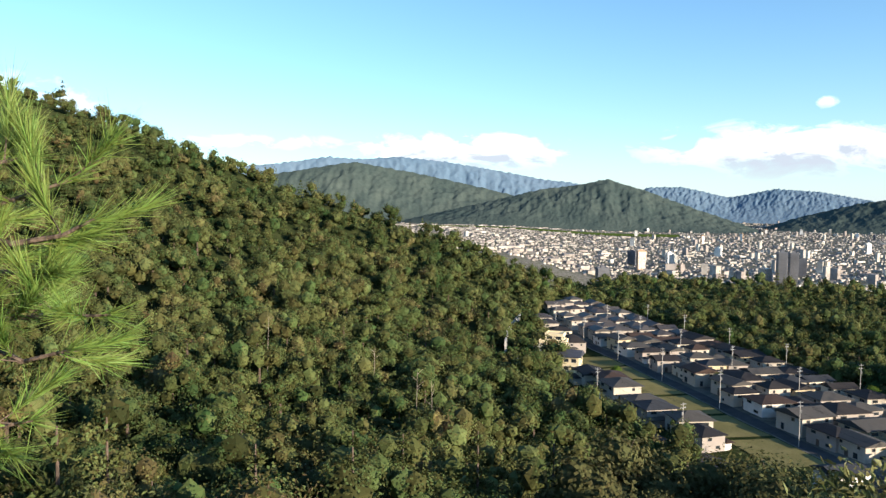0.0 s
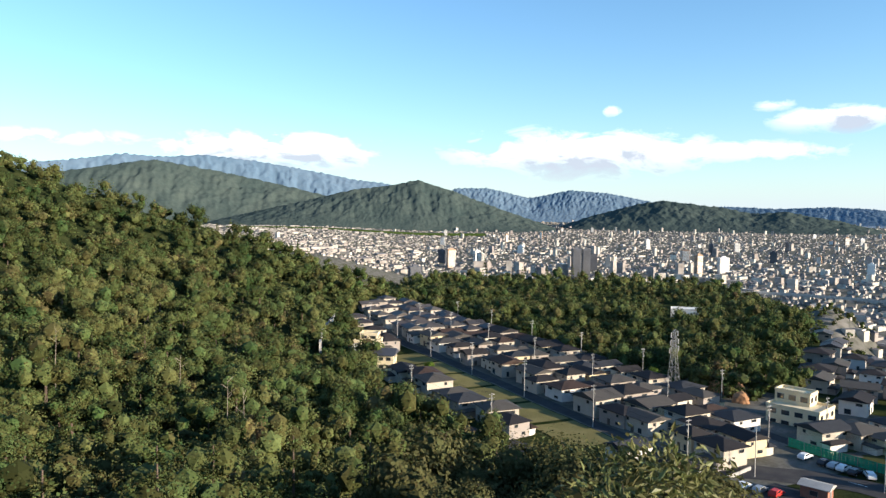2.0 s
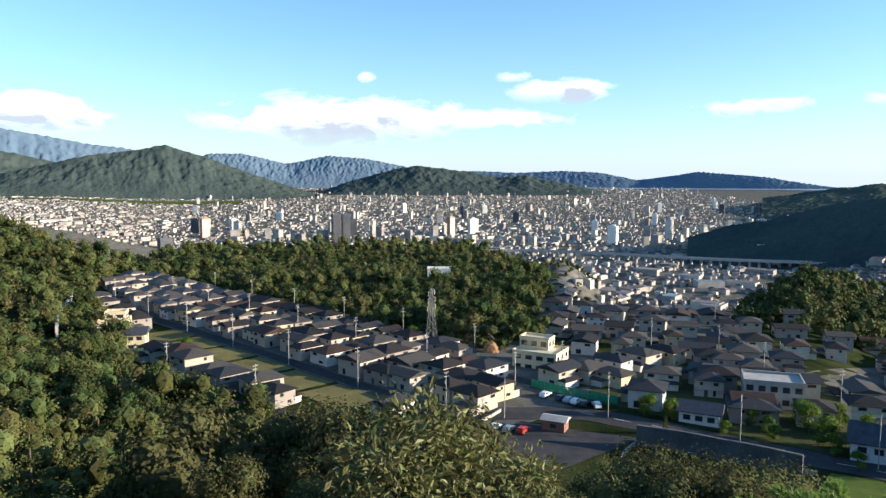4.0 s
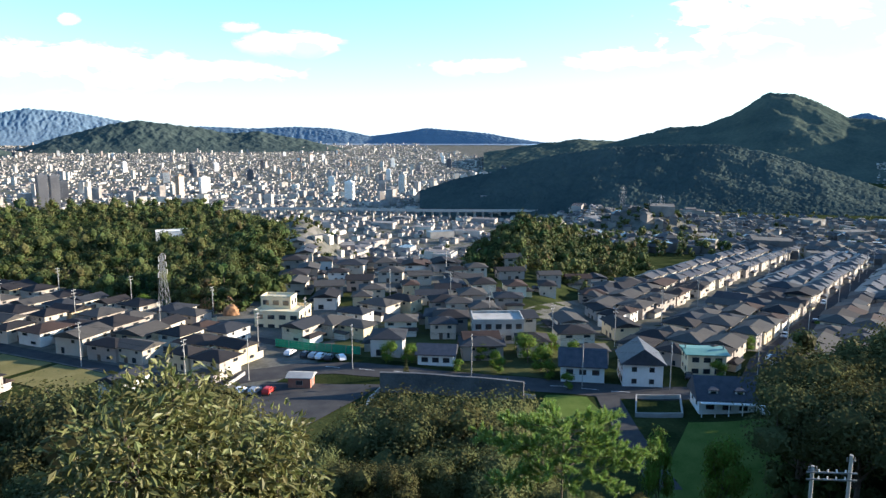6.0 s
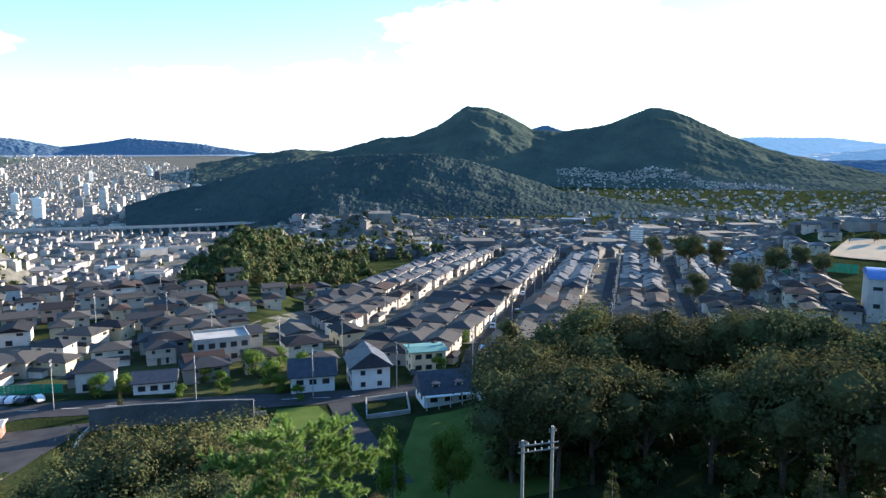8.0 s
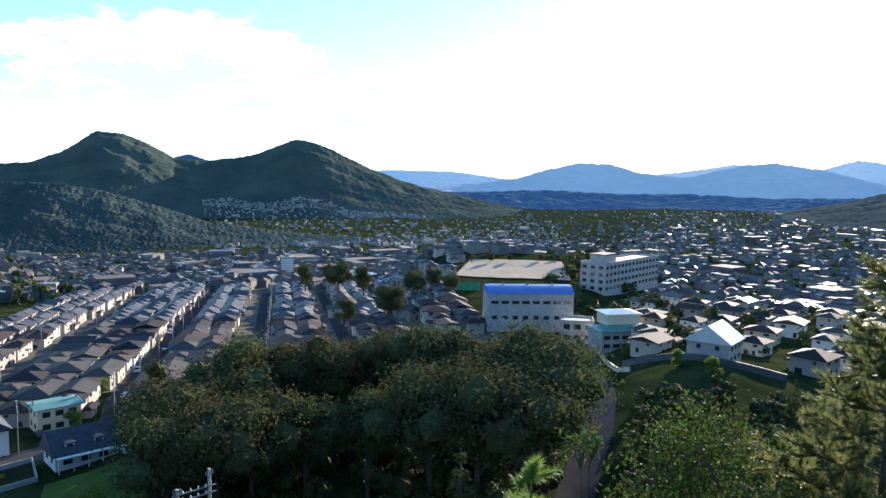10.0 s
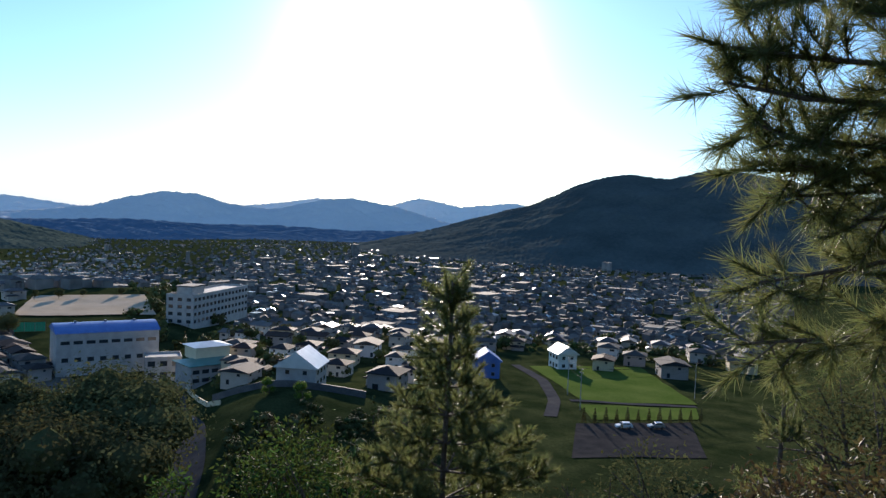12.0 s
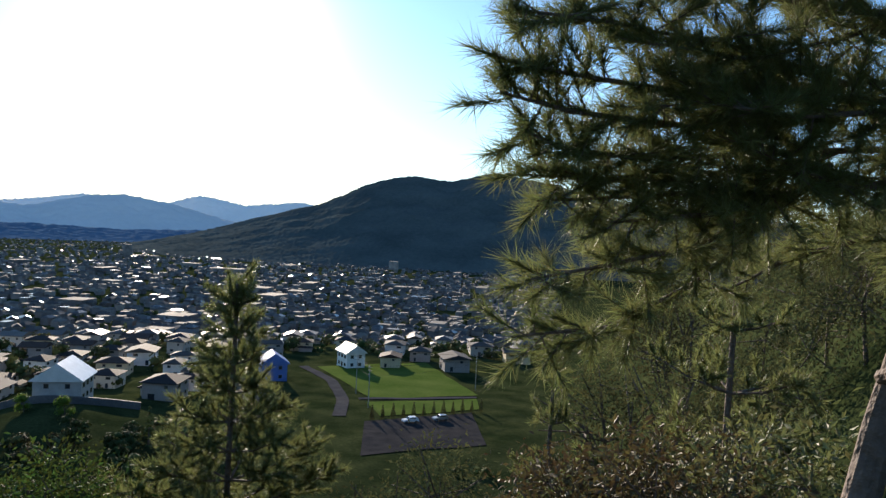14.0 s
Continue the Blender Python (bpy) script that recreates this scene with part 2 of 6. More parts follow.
def grid_mesh(name, verts, nu, nv, mat, parent=None, smooth=True, close=False):
    i = np.arange((nu - 1) * nv).reshape(nu - 1, nv)
    if not close:
        i = i[:, :-1]
    j = (i // nv) * nv + (i % nv + 1) % nv
    quads = np.stack([i, i + nv, j + nv, j], -1).reshape(-1, 4)
    return raw_mesh(name, verts, quads, mat, parent, smooth)


def raw_mesh(name, verts, faces, mat, parent=None, smooth=False, slots=None):
    """verts (n,3), faces (m,k) arrays into one mesh object."""
    me = bpy.data.meshes.new(name)
    verts, faces = np.ascontiguousarray(verts, np.float32), np.ascontiguousarray(faces, np.int32)
    k = faces.shape[1]
    me.vertices.add(len(verts))
    me.vertices.foreach_set("co", verts.ravel())
    me.loops.add(faces.size)
    me.loops.foreach_set("vertex_index", faces.ravel())
    me.polygons.add(len(faces))
    me.polygons.foreach_set("loop_start", np.arange(0, faces.size, k, dtype=np.int32))
    me.polygons.foreach_set("use_smooth", np.full(len(faces), smooth))
    for m in mat if isinstance(mat, (list, tuple)) else [mat]:
        me.materials.append(m)
    if slots is not None:
        me.polygons.foreach_set("material_index", np.ascontiguousarray(slots, np.int32))
    me.update(calc_edges=True)
    ob = new(name, me)
    if parent:
        ob.parent = parent
    return ob


def part(name, bm, mat, parent, label=""):
    me = bpy.data.meshes.new(name)
    bm.to_mesh(me)
    bm.free()
    me.materials.append(mat)
    ob = new(name, me)
    if parent:
        ob.parent = parent
    if label:
        ob["label"] = label
    return ob


radii = np.concatenate([np.linspace(0.5, 60, 30), np.linspace(63, 700, 150), np.geomspace(710, 4900, 70)])
turns = np.radians(np.concatenate([np.linspace(-180, -40, 60, endpoint=False), np.linspace(-40, 165, 560, endpoint=False), np.linspace(165, 180, 10, endpoint=False)]))
gr, ga = np.meshgrid(radii, turns, indexing="ij")
gx, gy = gr * np.sin(ga), gr * np.cos(ga)
def ground_mat():
    m = bpy.data.materials.new("land")
    m.use_nodes = True
    k = Nodes(m.node_tree)
    place = k.n("NewGeometry")
    split = k.t.nodes.new("ShaderNodeSeparateXYZ")
    k.t.links.new(place, split.inputs[0])
    big = k.n("TexNoise", Vector=place, Scale=0.012, Detail=6.0)
    mid = k.n("TexNoise", Vector=place, Scale=0.11, Detail=5.0)
    fine = k.n("TexNoise", Vector=place, Scale=1.6, Detail=4.0)
    wood = k.ramp(mid, [(0.35, (0.02, 0.03, 0.012)), (0.65, (0.05, 0.06, 0.024))])
    town = k.ramp(mid, [(0.32, (0.09, 0.105, 0.05)), (0.48, (0.14, 0.135, 0.12)), (0.66, (0.21, 0.20, 0.18))])
    how = k.ramp(k.math("ADD", k.math("MULTIPLY", split.outputs[2], 0.01), k.math("MULTIPLY", big, 0.15)), [(0.72, (1, 1, 1)), (0.86, (0, 0, 0))])
    # the open plain lies to the north-east; the other lowland is wooded
    side = k.math("SUBTRACT", k.math("MULTIPLY", split.outputs[1], 1.88), split.outputs[0])
    how = k.math("MULTIPLY", how, k.math("GREATER_THAN", side, -60.0))
    col = k.mix(how, wood, town)
    col = k.mix(1.0, col, k.ramp(fine, [(0.3, (0.7, 0.7, 0.7)), (0.7, (1.1, 1.1, 1.1))]), "MULTIPLY")
    shader = k.t.nodes.new("ShaderNodeBsdfPrincipled")
    k.t.links.new(col, shader.inputs["Base Color"])
    shader.inputs["Roughness"].default_value = 0.95
    shader.inputs["Specular IOR Level"].default_value = 0.0
    k.t.links.new(k.n("Bump", Strength=0.5, Distance=0.3, Height=fine), shader.inputs["Normal"])
    k.t.links.new(shader.outputs[0], k.t.nodes.new("ShaderNodeOutputMaterial").inputs[0])
    return m


land = grid_mesh("ground", np.stack([gx, gy, ground(gx, gy)], -1).reshape(-1, 3), len(radii), len(turns), ground_mat(), close=True)
tagged(land, "grassy and wooded hilly ground falling to a wide plain", "ground", kind="structure")


FLANKS = {}


def mountain(name, label, r0, depth, crest, mat, rough=0.06, spur=0.5, cols=360, rows=130, foot=None, seed=0):
    """A ridge whose crest passes through (azimuth, elevation) pairs seen from the lookout, with spurs running down to its foot."""
    cz, ce = zip(*crest)
    az = np.linspace(cz[0], cz[-1], cols)
    el = np.interp(az, cz, ce)
    ker = np.hanning(9)
    el = np.convolve(np.pad(el, 4, "edge"), ker / ker.sum(), "valid")
    v = np.linspace(-1, 1.0, rows)
    A, V = np.meshgrid(az, v, indexing="ij")
    rad = r0 + V * depth
    x, y = rad * np.sin(np.radians(A)), rad * np.cos(np.radians(A))
    top = EYE + r0 * np.tan(np.radians(el))[:, None]
    base = (ground(x, y) - 12) if foot is None else np.full_like(x, foot)
    fall = np.abs(V)
    size = depth * 0.24
    ridged = 1 - np.abs(wave(x + seed * 37, y - seed * 91, size))
    ridged2 = 1 - np.abs(wave(x * 1.1 + 500, y + seed * 13, size * 0.37))
    shape = (1 - fall) ** 1.15
    shape = shape * (1 + spur * fall * (1 - fall) * 1.9 * (0.7 * ridged + 0.4 * ridged2 - 0.6))
    z = base + np.maximum(top - base, 1) * shape
    jag = np.random.RandomState(seed + 5).rand(*z.shape) - 0.5
    z = z + jag * 4.0 * np.clip((1 - fall) * 8, 0, 1) + wave(x, y, size * 0.12) * r0 * 0.0011 * (1 - fall)
    z = np.where(fall > 0.98, base - 5, z)
    ob = grid_mesh(name, np.stack([x, y, z], -1).reshape(-1, 3), cols, rows, mat)
    FLANKS[name] = (az, r0, depth, z)
    return tagged(ob, label, "mountain", kind="structure")


def on_flank(name, a, r):
    """The height of a mountain's surface at a bearing and distance."""
    az, r0, depth, z = FLANKS[name]
    i = int(np.clip(np.searchsorted(az, a), 0, len(az) - 1))
    j = int(np.clip(((r - r0) / depth + 1) / 2 * (z.shape[1] - 1), 0, z.shape[1] - 1))
    return float(z[i, j])


def mountain_mat(name, a, b, scale):
    return material(name, a, b, rough=0.95, scale=scale, fine=11, bump=1.0, spec=0.0)


# wooded greens lean to blue-grey: some haze is put into these colours
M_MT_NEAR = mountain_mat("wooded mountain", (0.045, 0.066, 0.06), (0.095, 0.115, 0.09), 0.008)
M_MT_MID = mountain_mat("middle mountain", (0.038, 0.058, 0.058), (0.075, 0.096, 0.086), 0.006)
# copy of the wooded mountain for the backlit side, toned for shade and haze
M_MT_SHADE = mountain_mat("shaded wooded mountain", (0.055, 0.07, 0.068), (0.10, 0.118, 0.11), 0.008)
# distance haze is put into the base colours of the next three
M_MT_HAZE_FAR = mountain_mat("far mountain in haze blue", (0.09, 0.15, 0.22), (0.13, 0.19, 0.26), 0.004)
# near white, so that backlit ranges come out as pale as haze
M_MT_HAZE_LAST = mountain_mat("farthest mountain in haze grey", (0.66, 0.64, 0.62), (0.74, 0.71, 0.68), 0.004)
M_MT_HAZE_PALE = mountain_mat("palest mountain in haze white", (0.84, 0.82, 0.80), (0.88, 0.86, 0.84), 0.004)

mountain("mountain_far_range", "long blue wooded mountain range beyond the plain", 4600, 250, [(338, 2.2), (347, 3.05), (351, 3.7), (353.6, 3.55), (356.6, 3.8), (360.6, 3.4), (363.7, 2.9), (367.7, 2.15), (370, 1.9), (374, 1.0), (378, -0.2)], M_MT_HAZE_FAR, seed=1)
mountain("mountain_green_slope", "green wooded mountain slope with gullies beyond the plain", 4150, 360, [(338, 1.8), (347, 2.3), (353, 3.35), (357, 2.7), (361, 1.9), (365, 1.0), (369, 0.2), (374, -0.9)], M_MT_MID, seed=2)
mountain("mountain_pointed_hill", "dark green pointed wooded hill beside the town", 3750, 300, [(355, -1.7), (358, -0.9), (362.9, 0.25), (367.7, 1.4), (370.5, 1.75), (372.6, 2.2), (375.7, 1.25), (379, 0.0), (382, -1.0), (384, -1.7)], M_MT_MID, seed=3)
mountain("mountain_blue_pair", "pale blue distant mountains at the valley's end", 4700, 150, [(13, 0.4), (15.7, 1.6), (18.2, 1.6), (21.3, 0.85), (24.5, 1.5), (27.2, 1.3), (30.3, 0.7), (34, -0.2), (38, -1)], M_MT_HAZE_FAR, seed=4)
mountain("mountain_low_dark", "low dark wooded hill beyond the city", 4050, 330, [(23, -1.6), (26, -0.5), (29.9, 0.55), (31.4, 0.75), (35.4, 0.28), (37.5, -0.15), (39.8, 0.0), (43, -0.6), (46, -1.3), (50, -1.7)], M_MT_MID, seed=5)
mountain("mountain_islands", "pale blue island hills along the sea", 4780, 90, [(33, 0.1), (35.7, 0.35), (39.3, 0.2), (42.5, 0.36), (45.5, 0.22), (48.2, -0.35), (50.2, -0.1), (52.5, 0.28), (55, 0.1), (57.3, -0.12), (60, -0.6), (63, -1.0), (66, -1.2)], M_MT_HAZE_FAR, seed=6)
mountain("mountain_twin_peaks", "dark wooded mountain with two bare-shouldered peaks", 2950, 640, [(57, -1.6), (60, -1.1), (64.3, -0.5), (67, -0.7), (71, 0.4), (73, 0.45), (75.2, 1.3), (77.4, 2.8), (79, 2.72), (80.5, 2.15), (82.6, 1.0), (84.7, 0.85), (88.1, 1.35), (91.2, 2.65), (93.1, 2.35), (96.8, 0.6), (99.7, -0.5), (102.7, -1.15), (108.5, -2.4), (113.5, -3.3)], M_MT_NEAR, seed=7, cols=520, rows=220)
# nearest ridge takes the darker middle colour in place of its shade
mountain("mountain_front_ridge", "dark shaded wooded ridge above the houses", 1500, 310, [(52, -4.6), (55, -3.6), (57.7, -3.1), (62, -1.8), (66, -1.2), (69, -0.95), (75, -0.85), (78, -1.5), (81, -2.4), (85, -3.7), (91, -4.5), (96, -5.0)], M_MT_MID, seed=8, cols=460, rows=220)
mountain("mountain_small_behind", "small blue peak between the two summits", 4500, 200, [(80, 0.2), (82, 0.9), (83.5, 1.38), (85, 0.9), (88, 0.2)], M_MT_HAZE_FAR, seed=9)
mountain("mountain_hazy_flat", "pale hazy distant range at the valley's end", 4700, 160, [(93, -0.4), (98, 0.45), (103.6, 0.4), (107, -0.05), (112, -0.4), (118, 0.3), (121.5, 0.75), (124.4, 1.25), (127, 0.8), (130, 0.9), (132.2, 1.6), (134, 1.3), (135.5, 1.0), (139.7, 1.5), (143, 0.8), (148, 0)], M_MT_HAZE_PALE, seed=10)
mountain("mountain_hazy_dome", "hazy blue dome-shaped mountain across the valley", 4000, 420, [(100, -1.0), (105, -0.5), (108.4, -0.05), (110.5, 0.6), (112.9, 1.2), (115.6, 1.15), (117.8, 0.5), (121, 0.2), (125, 1.2), (127, 1.35), (130.5, 0.8), (134, -0.1), (138, -1.2)], M_MT_HAZE_LAST, seed=11)
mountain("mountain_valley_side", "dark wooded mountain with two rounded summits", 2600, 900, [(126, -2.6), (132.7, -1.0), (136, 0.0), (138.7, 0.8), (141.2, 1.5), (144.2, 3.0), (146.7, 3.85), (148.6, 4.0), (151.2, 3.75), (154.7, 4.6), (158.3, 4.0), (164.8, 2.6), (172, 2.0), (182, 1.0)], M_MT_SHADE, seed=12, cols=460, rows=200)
# this wooded ridge takes the far blue too, haze painted into its colour
mountain("mountain_valley_floor_ridge", "low dark wooded ridge across the wide valley", 3300, 420, [(96, -2.2), (100, -1.3), (106, -1.1), (111, -0.9), (116, -1.1), (121, -1.0), (127, -1.2), (133, -1.0), (139, -1.8)], M_MT_HAZE_FAR, seed=13)

# ---- trees ----
ICO = bmesh.new()
bmesh.ops.create_icosphere(ICO, subdivisions=1, radius=1.0)
ICO_V = np.array([v.co[:] for v in ICO.verts])
ICO_F = np.array([[v.index for v in f.verts] + [f.verts[2].index] for f in ICO.faces])[:, :3]
ICO.free()


def lobe_cores(rs, cen, rad, squash):
    """Dense leafy hearts of the lobes, as rough balls of triangles."""
    vs = [c + ICO_V * (r * 0.66) * np.array([1, 1, squash]) * rs.uniform(0.85, 1.12, (len(ICO_V), 1)) for c, r in zip(cen, rad)]
    fs = [ICO_F + len(ICO_V) * i for i in range(len(cen))]
    return np.concatenate(vs), np.concatenate(fs)


def crown_points(rs, n, w, h, lobes):
    """Points and outward ways on the shells of some lobes of a crown, w wide and h high, above z = 0."""
    few = lobes < 8
    out = 0.27 if few else 0.36
    cen = np.stack([rs.uniform(-out, out, lobes) * w, rs.uniform(-out, out, lobes) * w, rs.uniform(0.2, 0.75, lobes) * h], -1)
    cen[0] = (0, 0, 0.62 * h)
    rad = (rs.uniform(0.2, 0.34, lobes) if few else rs.uniform(0.13, 0.3, lobes)) * w
    cores = lobe_cores(rs, cen, rad, h / w * 0.85)
    which = rs.randint(0, lobes, n)
    d = rs.normal(size=(n, 3))
    d[:, 2] = np.abs(d[:, 2]) * 0.9 - 0.25
    d /= np.linalg.norm(d, axis=1)[:, None]
    return cen[which] + d * (rad[which] * rs.uniform(0.74, 1.0, n) * (1 + 0.35 * rs.rand(n) ** 3))[:, None] * np.array([1, 1, h / w * 0.85]), d, cores


def leaf_quads(rs, pts, ways, size):
    """One bent leaf spray, a quad, per point, roughly facing its way."""
    n = len(pts)
    t = rs.normal(size=(n, 3))
    up = ways * 1.3 + rs.normal(size=(n, 3)) * 0.42 + np.array([0, 0, 0.15])
    up /= np.linalg.norm(up, axis=1)[:, None]
    a = np.cross(up, t)
    a /= np.linalg.norm(a, axis=1)[:, None]
    b = np.cross(up, a)
    s = (size * rs.uniform(0.6, 1.3, n))[:, None]
    v = np.stack([pts - a * s, pts - b * s * 0.75 - up * s * 0.12, pts + a * s, pts + b * s * 0.75 - up * s * 0.12], 1)
    return v.reshape(-1, 3), np.arange(n * 4).reshape(n, 4)


def conifer_points(rs, n, w, h):
    """Points on the drooping tiers of a conical tree."""
    u = 1 - np.sqrt(rs.rand(n) * 0.97)
    tier = np.round(u * 7) / 7 + rs.normal(size=n) * 0.02
    a = rs.rand(n) * 2 * np.pi
    lob = 1 + 0.18 * np.sin(a * 5 + tier * 9)
    rad = w * 0.5 * (1 - tier) * lob * rs.uniform(0.55, 1.0, n)
    pts = np.stack([rad * np.cos(a), rad * np.sin(a), h * (0.12 + 0.88 * tier) - rad * 0.25], -1)
    ways = np.stack([np.cos(a), np.sin(a), np.full(n, 0.6)], -1)
    return pts, ways


def joined_wood(name, label, spots, per, mat, seed, size=0.31, wide=(4.0, 9.0), tall=1.0, conifers=0.16):
    """A wood of many trees in one mesh: lobed crowns of leaf sprays, some conical ones among them, on trunks."""
    rs = np.random.RandomState(seed)
    vs, fs, base = [], [], 0
    tv, tf, nt = [], [], 0
    cv, cf, nc = [], [], 0
    for x, y, z in spots:
        wd = rs.uniform(*wide) * rs.choice([0.8, 1.0, 1.0, 1.15])
        lift = rs.uniform(-2.4, 0.6)
        far = math.hypot(x, y)
        much = min(2.2, max(0.2, 110 / far))
        big = min(2.0, max(0.62, 0.95 * (far / 130) ** 0.6))
        n = int(per * much * (wd / 6.5) ** 1.5)
        if rs.rand() < conifers:
            wd *= 0.75
            ht = wd * rs.uniform(1.6, 2.3)
            pts, ways = conifer_points(rs, n, wd, ht)
        else:
            ht = wd * rs.uniform(0.95, 1.5) * tall
            pts, ways, cores = crown_points(rs, n, wd, ht, rs.randint(8, 13) if far < 180 else 7 if far < 300 else 5)
            cv.append(cores[0] + np.array([x, y, z + lift]))
            cf.append(cores[1] + nc)
            nc += len(cores[0])
        v, f = leaf_quads(rs, pts, ways, size * big)
        vs.append(v + np.array([x, y, z + lift]))
        fs.append(f + base)
        base += len(v)
        if far < 330:
            k = 0.02 * ht + 0.03
            ring = np.array([(-k, -k), (k, -k), (k, k), (-k, k)])
            tv += [np.column_stack([ring + (x, y), np.full(4, z - 1.5)]), np.column_stack([ring * 0.4 + (x, y), np.full(4, z + lift + ht * 0.5)])]
            tf += [(nt + a, nt + (a + 1) % 4, nt + 4 + (a + 1) % 4, nt + 4 + a) for a in range(4)]
            nt += 8
    ob = new(name)
    raw_mesh("leaves", np.concatenate(vs), np.concatenate(fs), mat, ob)
    if cv:
        raw_mesh("inner_leaves", np.concatenate(cv), np.concatenate(cf), mat, ob)
    if tv:
        raw_mesh("trunks", np.concatenate(tv), np.array(tf), M_BARK, ob)
    return tagged(ob, label, "trees", kind="stuff")


def scatter(seed, az0, az1, r0, r1, gap, keep):
    """Jittered spots in a sector, about gap metres apart."""
    rs = np.random.RandomState(seed)
    out = []
    r = r0
    while r < r1:
        step = gap * (1 + 0.5 * max(0, r - 300) / 300)
        n = max(1, int(radians(az1 - az0) * r / step))
        for i in range(n):
            az = az0 + (az1 - az0) * (i + rs.rand()) / n
            rr = r + rs.uniform(-0.5, 0.5) * step
            if keep(az, rr):
                x, y = P(az, rr)
                out.append((x, y, height(x, y)))
        r += step
    return out


EST_U, EST_V, EST_O = Vector((0.2, -0.98)), Vector((0.98, 0.2)), Vector((48.0, 300.0))


def in_estate(x, y, pad=0.0):
    d = Vector((x, y)) - EST_O
    u, v = d.dot(EST_U), d.dot(EST_V)
    low = -17 if u > 45 else -2
    high = 60 + 0.9 * max(0, u - 130)
    return low - pad < v < high + pad and -100 + max(0, 40 - v) * 1.6 - pad < u < 180 + pad


def hillside(az, r):
    x, y = P(az, r)
    if in_estate(x, y, 4):
        return False
    d = Vector((x, y)) - EST_O
    if az > 20 and (r < 205 or d.dot(EST_U) > 132 or d.dot(EST_V) < 55):
        if r < 255:
            return False
    if math.hypot(x - 146, y - 167) < 22 or (31.6 < az < 34.6 and 385 < r < 432) or math.hypot(x - 129, y - 202.5) < 5:
        return False
    if r > 255 and az > 40 + (r - 255) * 0.02:
        return False
    return not (az > 16 and r < 180 and az * 6 > r)


woods = scatter(3, -36, 46, 48, 640, 5.8, hillside)
woods = [(x, y, z - 3.5 * (x > 80 and math.hypot(x, y) > 400)) for x, y, z in woods]
joined_wood("hillside_wood", "dense mixed green wood on the hillside", woods, 560, M_LEAF_FAR, 4, 0.22, (3.6, 11.5), 0.95, 0.08)
grove = scatter(5, 80.5, 112.5, 118, 205, 5.0, lambda a, r: not (a > 108 and r < 130) and r < 190 + (a - 77) * 0.6)
joined_wood("grove", "dark green wooded knoll below the lookout", grove, 420, M_LEAF_FAR, 6, conifers=0.05)
knolls = scatter(7, 50, 70, 290, 540, 5.6, lambda a, r: bump(a, 59.5, 8.0) * bump(r, 415, 105) > 0.33 and not (a > 59 and r < 330)) + scatter(8, 62, 77, 620, 900, 8, lambda a, r: bump(a, 69.5, 6) * bump(r, 760, 110) > 0.2) + scatter(9, 36, 50, 560, 860, 7, lambda a, r: bump(a, 42.5, 4.5) * bump(r, 700, 110) > 0.2)
knolls += scatter(13, 59, 69.5, 300, 470, 6.5, lambda a, r: P(a, r)[1] > 124 and P(a, r)[0] > 150)
knolls += scatter(12, 57, 76, 455, 660, 7, lambda a, r: wave(np.array(a * 7.0), np.array(r * 0.6), 14.0) > -0.45)
joined_wood("knoll_wood", "dark green wooded knolls between the houses", knolls, 260, M_LEAF_FAR, 10, conifers=0.05)

# ---- houses ----
def box(bm, x0, y0, z0, x1, y1, z1):
    vs = [bm.verts.new(p) for p in ((x0, y0, z0), (x1, y0, z0), (x1, y1, z0), (x0, y1, z0), (x0, y0, z1), (x1, y0, z1), (x1, y1, z1), (x0, y1, z1))]
    for f in ((3, 2, 1, 0), (4, 5, 6, 7), (0, 1, 5, 4), (1, 2, 6, 5), (2, 3, 7, 6), (3, 0, 4, 7)):
        bm.faces.new([vs[i] for i in f])
    return vs


def box_mesh(*b):
    bm = bmesh.new()
    box(bm, *b)
    return bm


def roof_mesh(x0, y0, x1, y1, z, rise, over=0.55, hip=0.5, thick=0.16):
    """A hip roof (hip 0 makes gables) along x over the rectangle, with an eaves edge."""
    bm = bmesh.new()
    x0, y0, x1, y1 = x0 - over, y0 - over, x1 + over, y1 + over
    inset = (y1 - y0) * hip
    ym = (y0 + y1) / 2
    low = [bm.verts.new((x, y, z - 0.1)) for x, y in ((x0, y0), (x1, y0), (x1, y1), (x0, y1))]
    mid = [bm.verts.new((x, y, z - 0.1 + thick)) for x, y in ((x0, y0), (x1, y0), (x1, y1), (x0, y1))]
    a, b = bm.verts.new((x0 + inset, ym, z + rise)), bm.verts.new((x1 - inset, ym, z + rise))
    bm.faces.new(low[::-1])
    for i in range(4):
        j = (i + 1) % 4
        bm.faces.new((low[i], low[j], mid[j], mid[i]))
    bm.faces.new((mid[0], mid[1], b, a))
    bm.faces.new((mid[1], mid[2], b))
    bm.faces.new((mid[2], mid[3], a, b))
    bm.faces.new((mid[3], mid[0], a))
    return bm


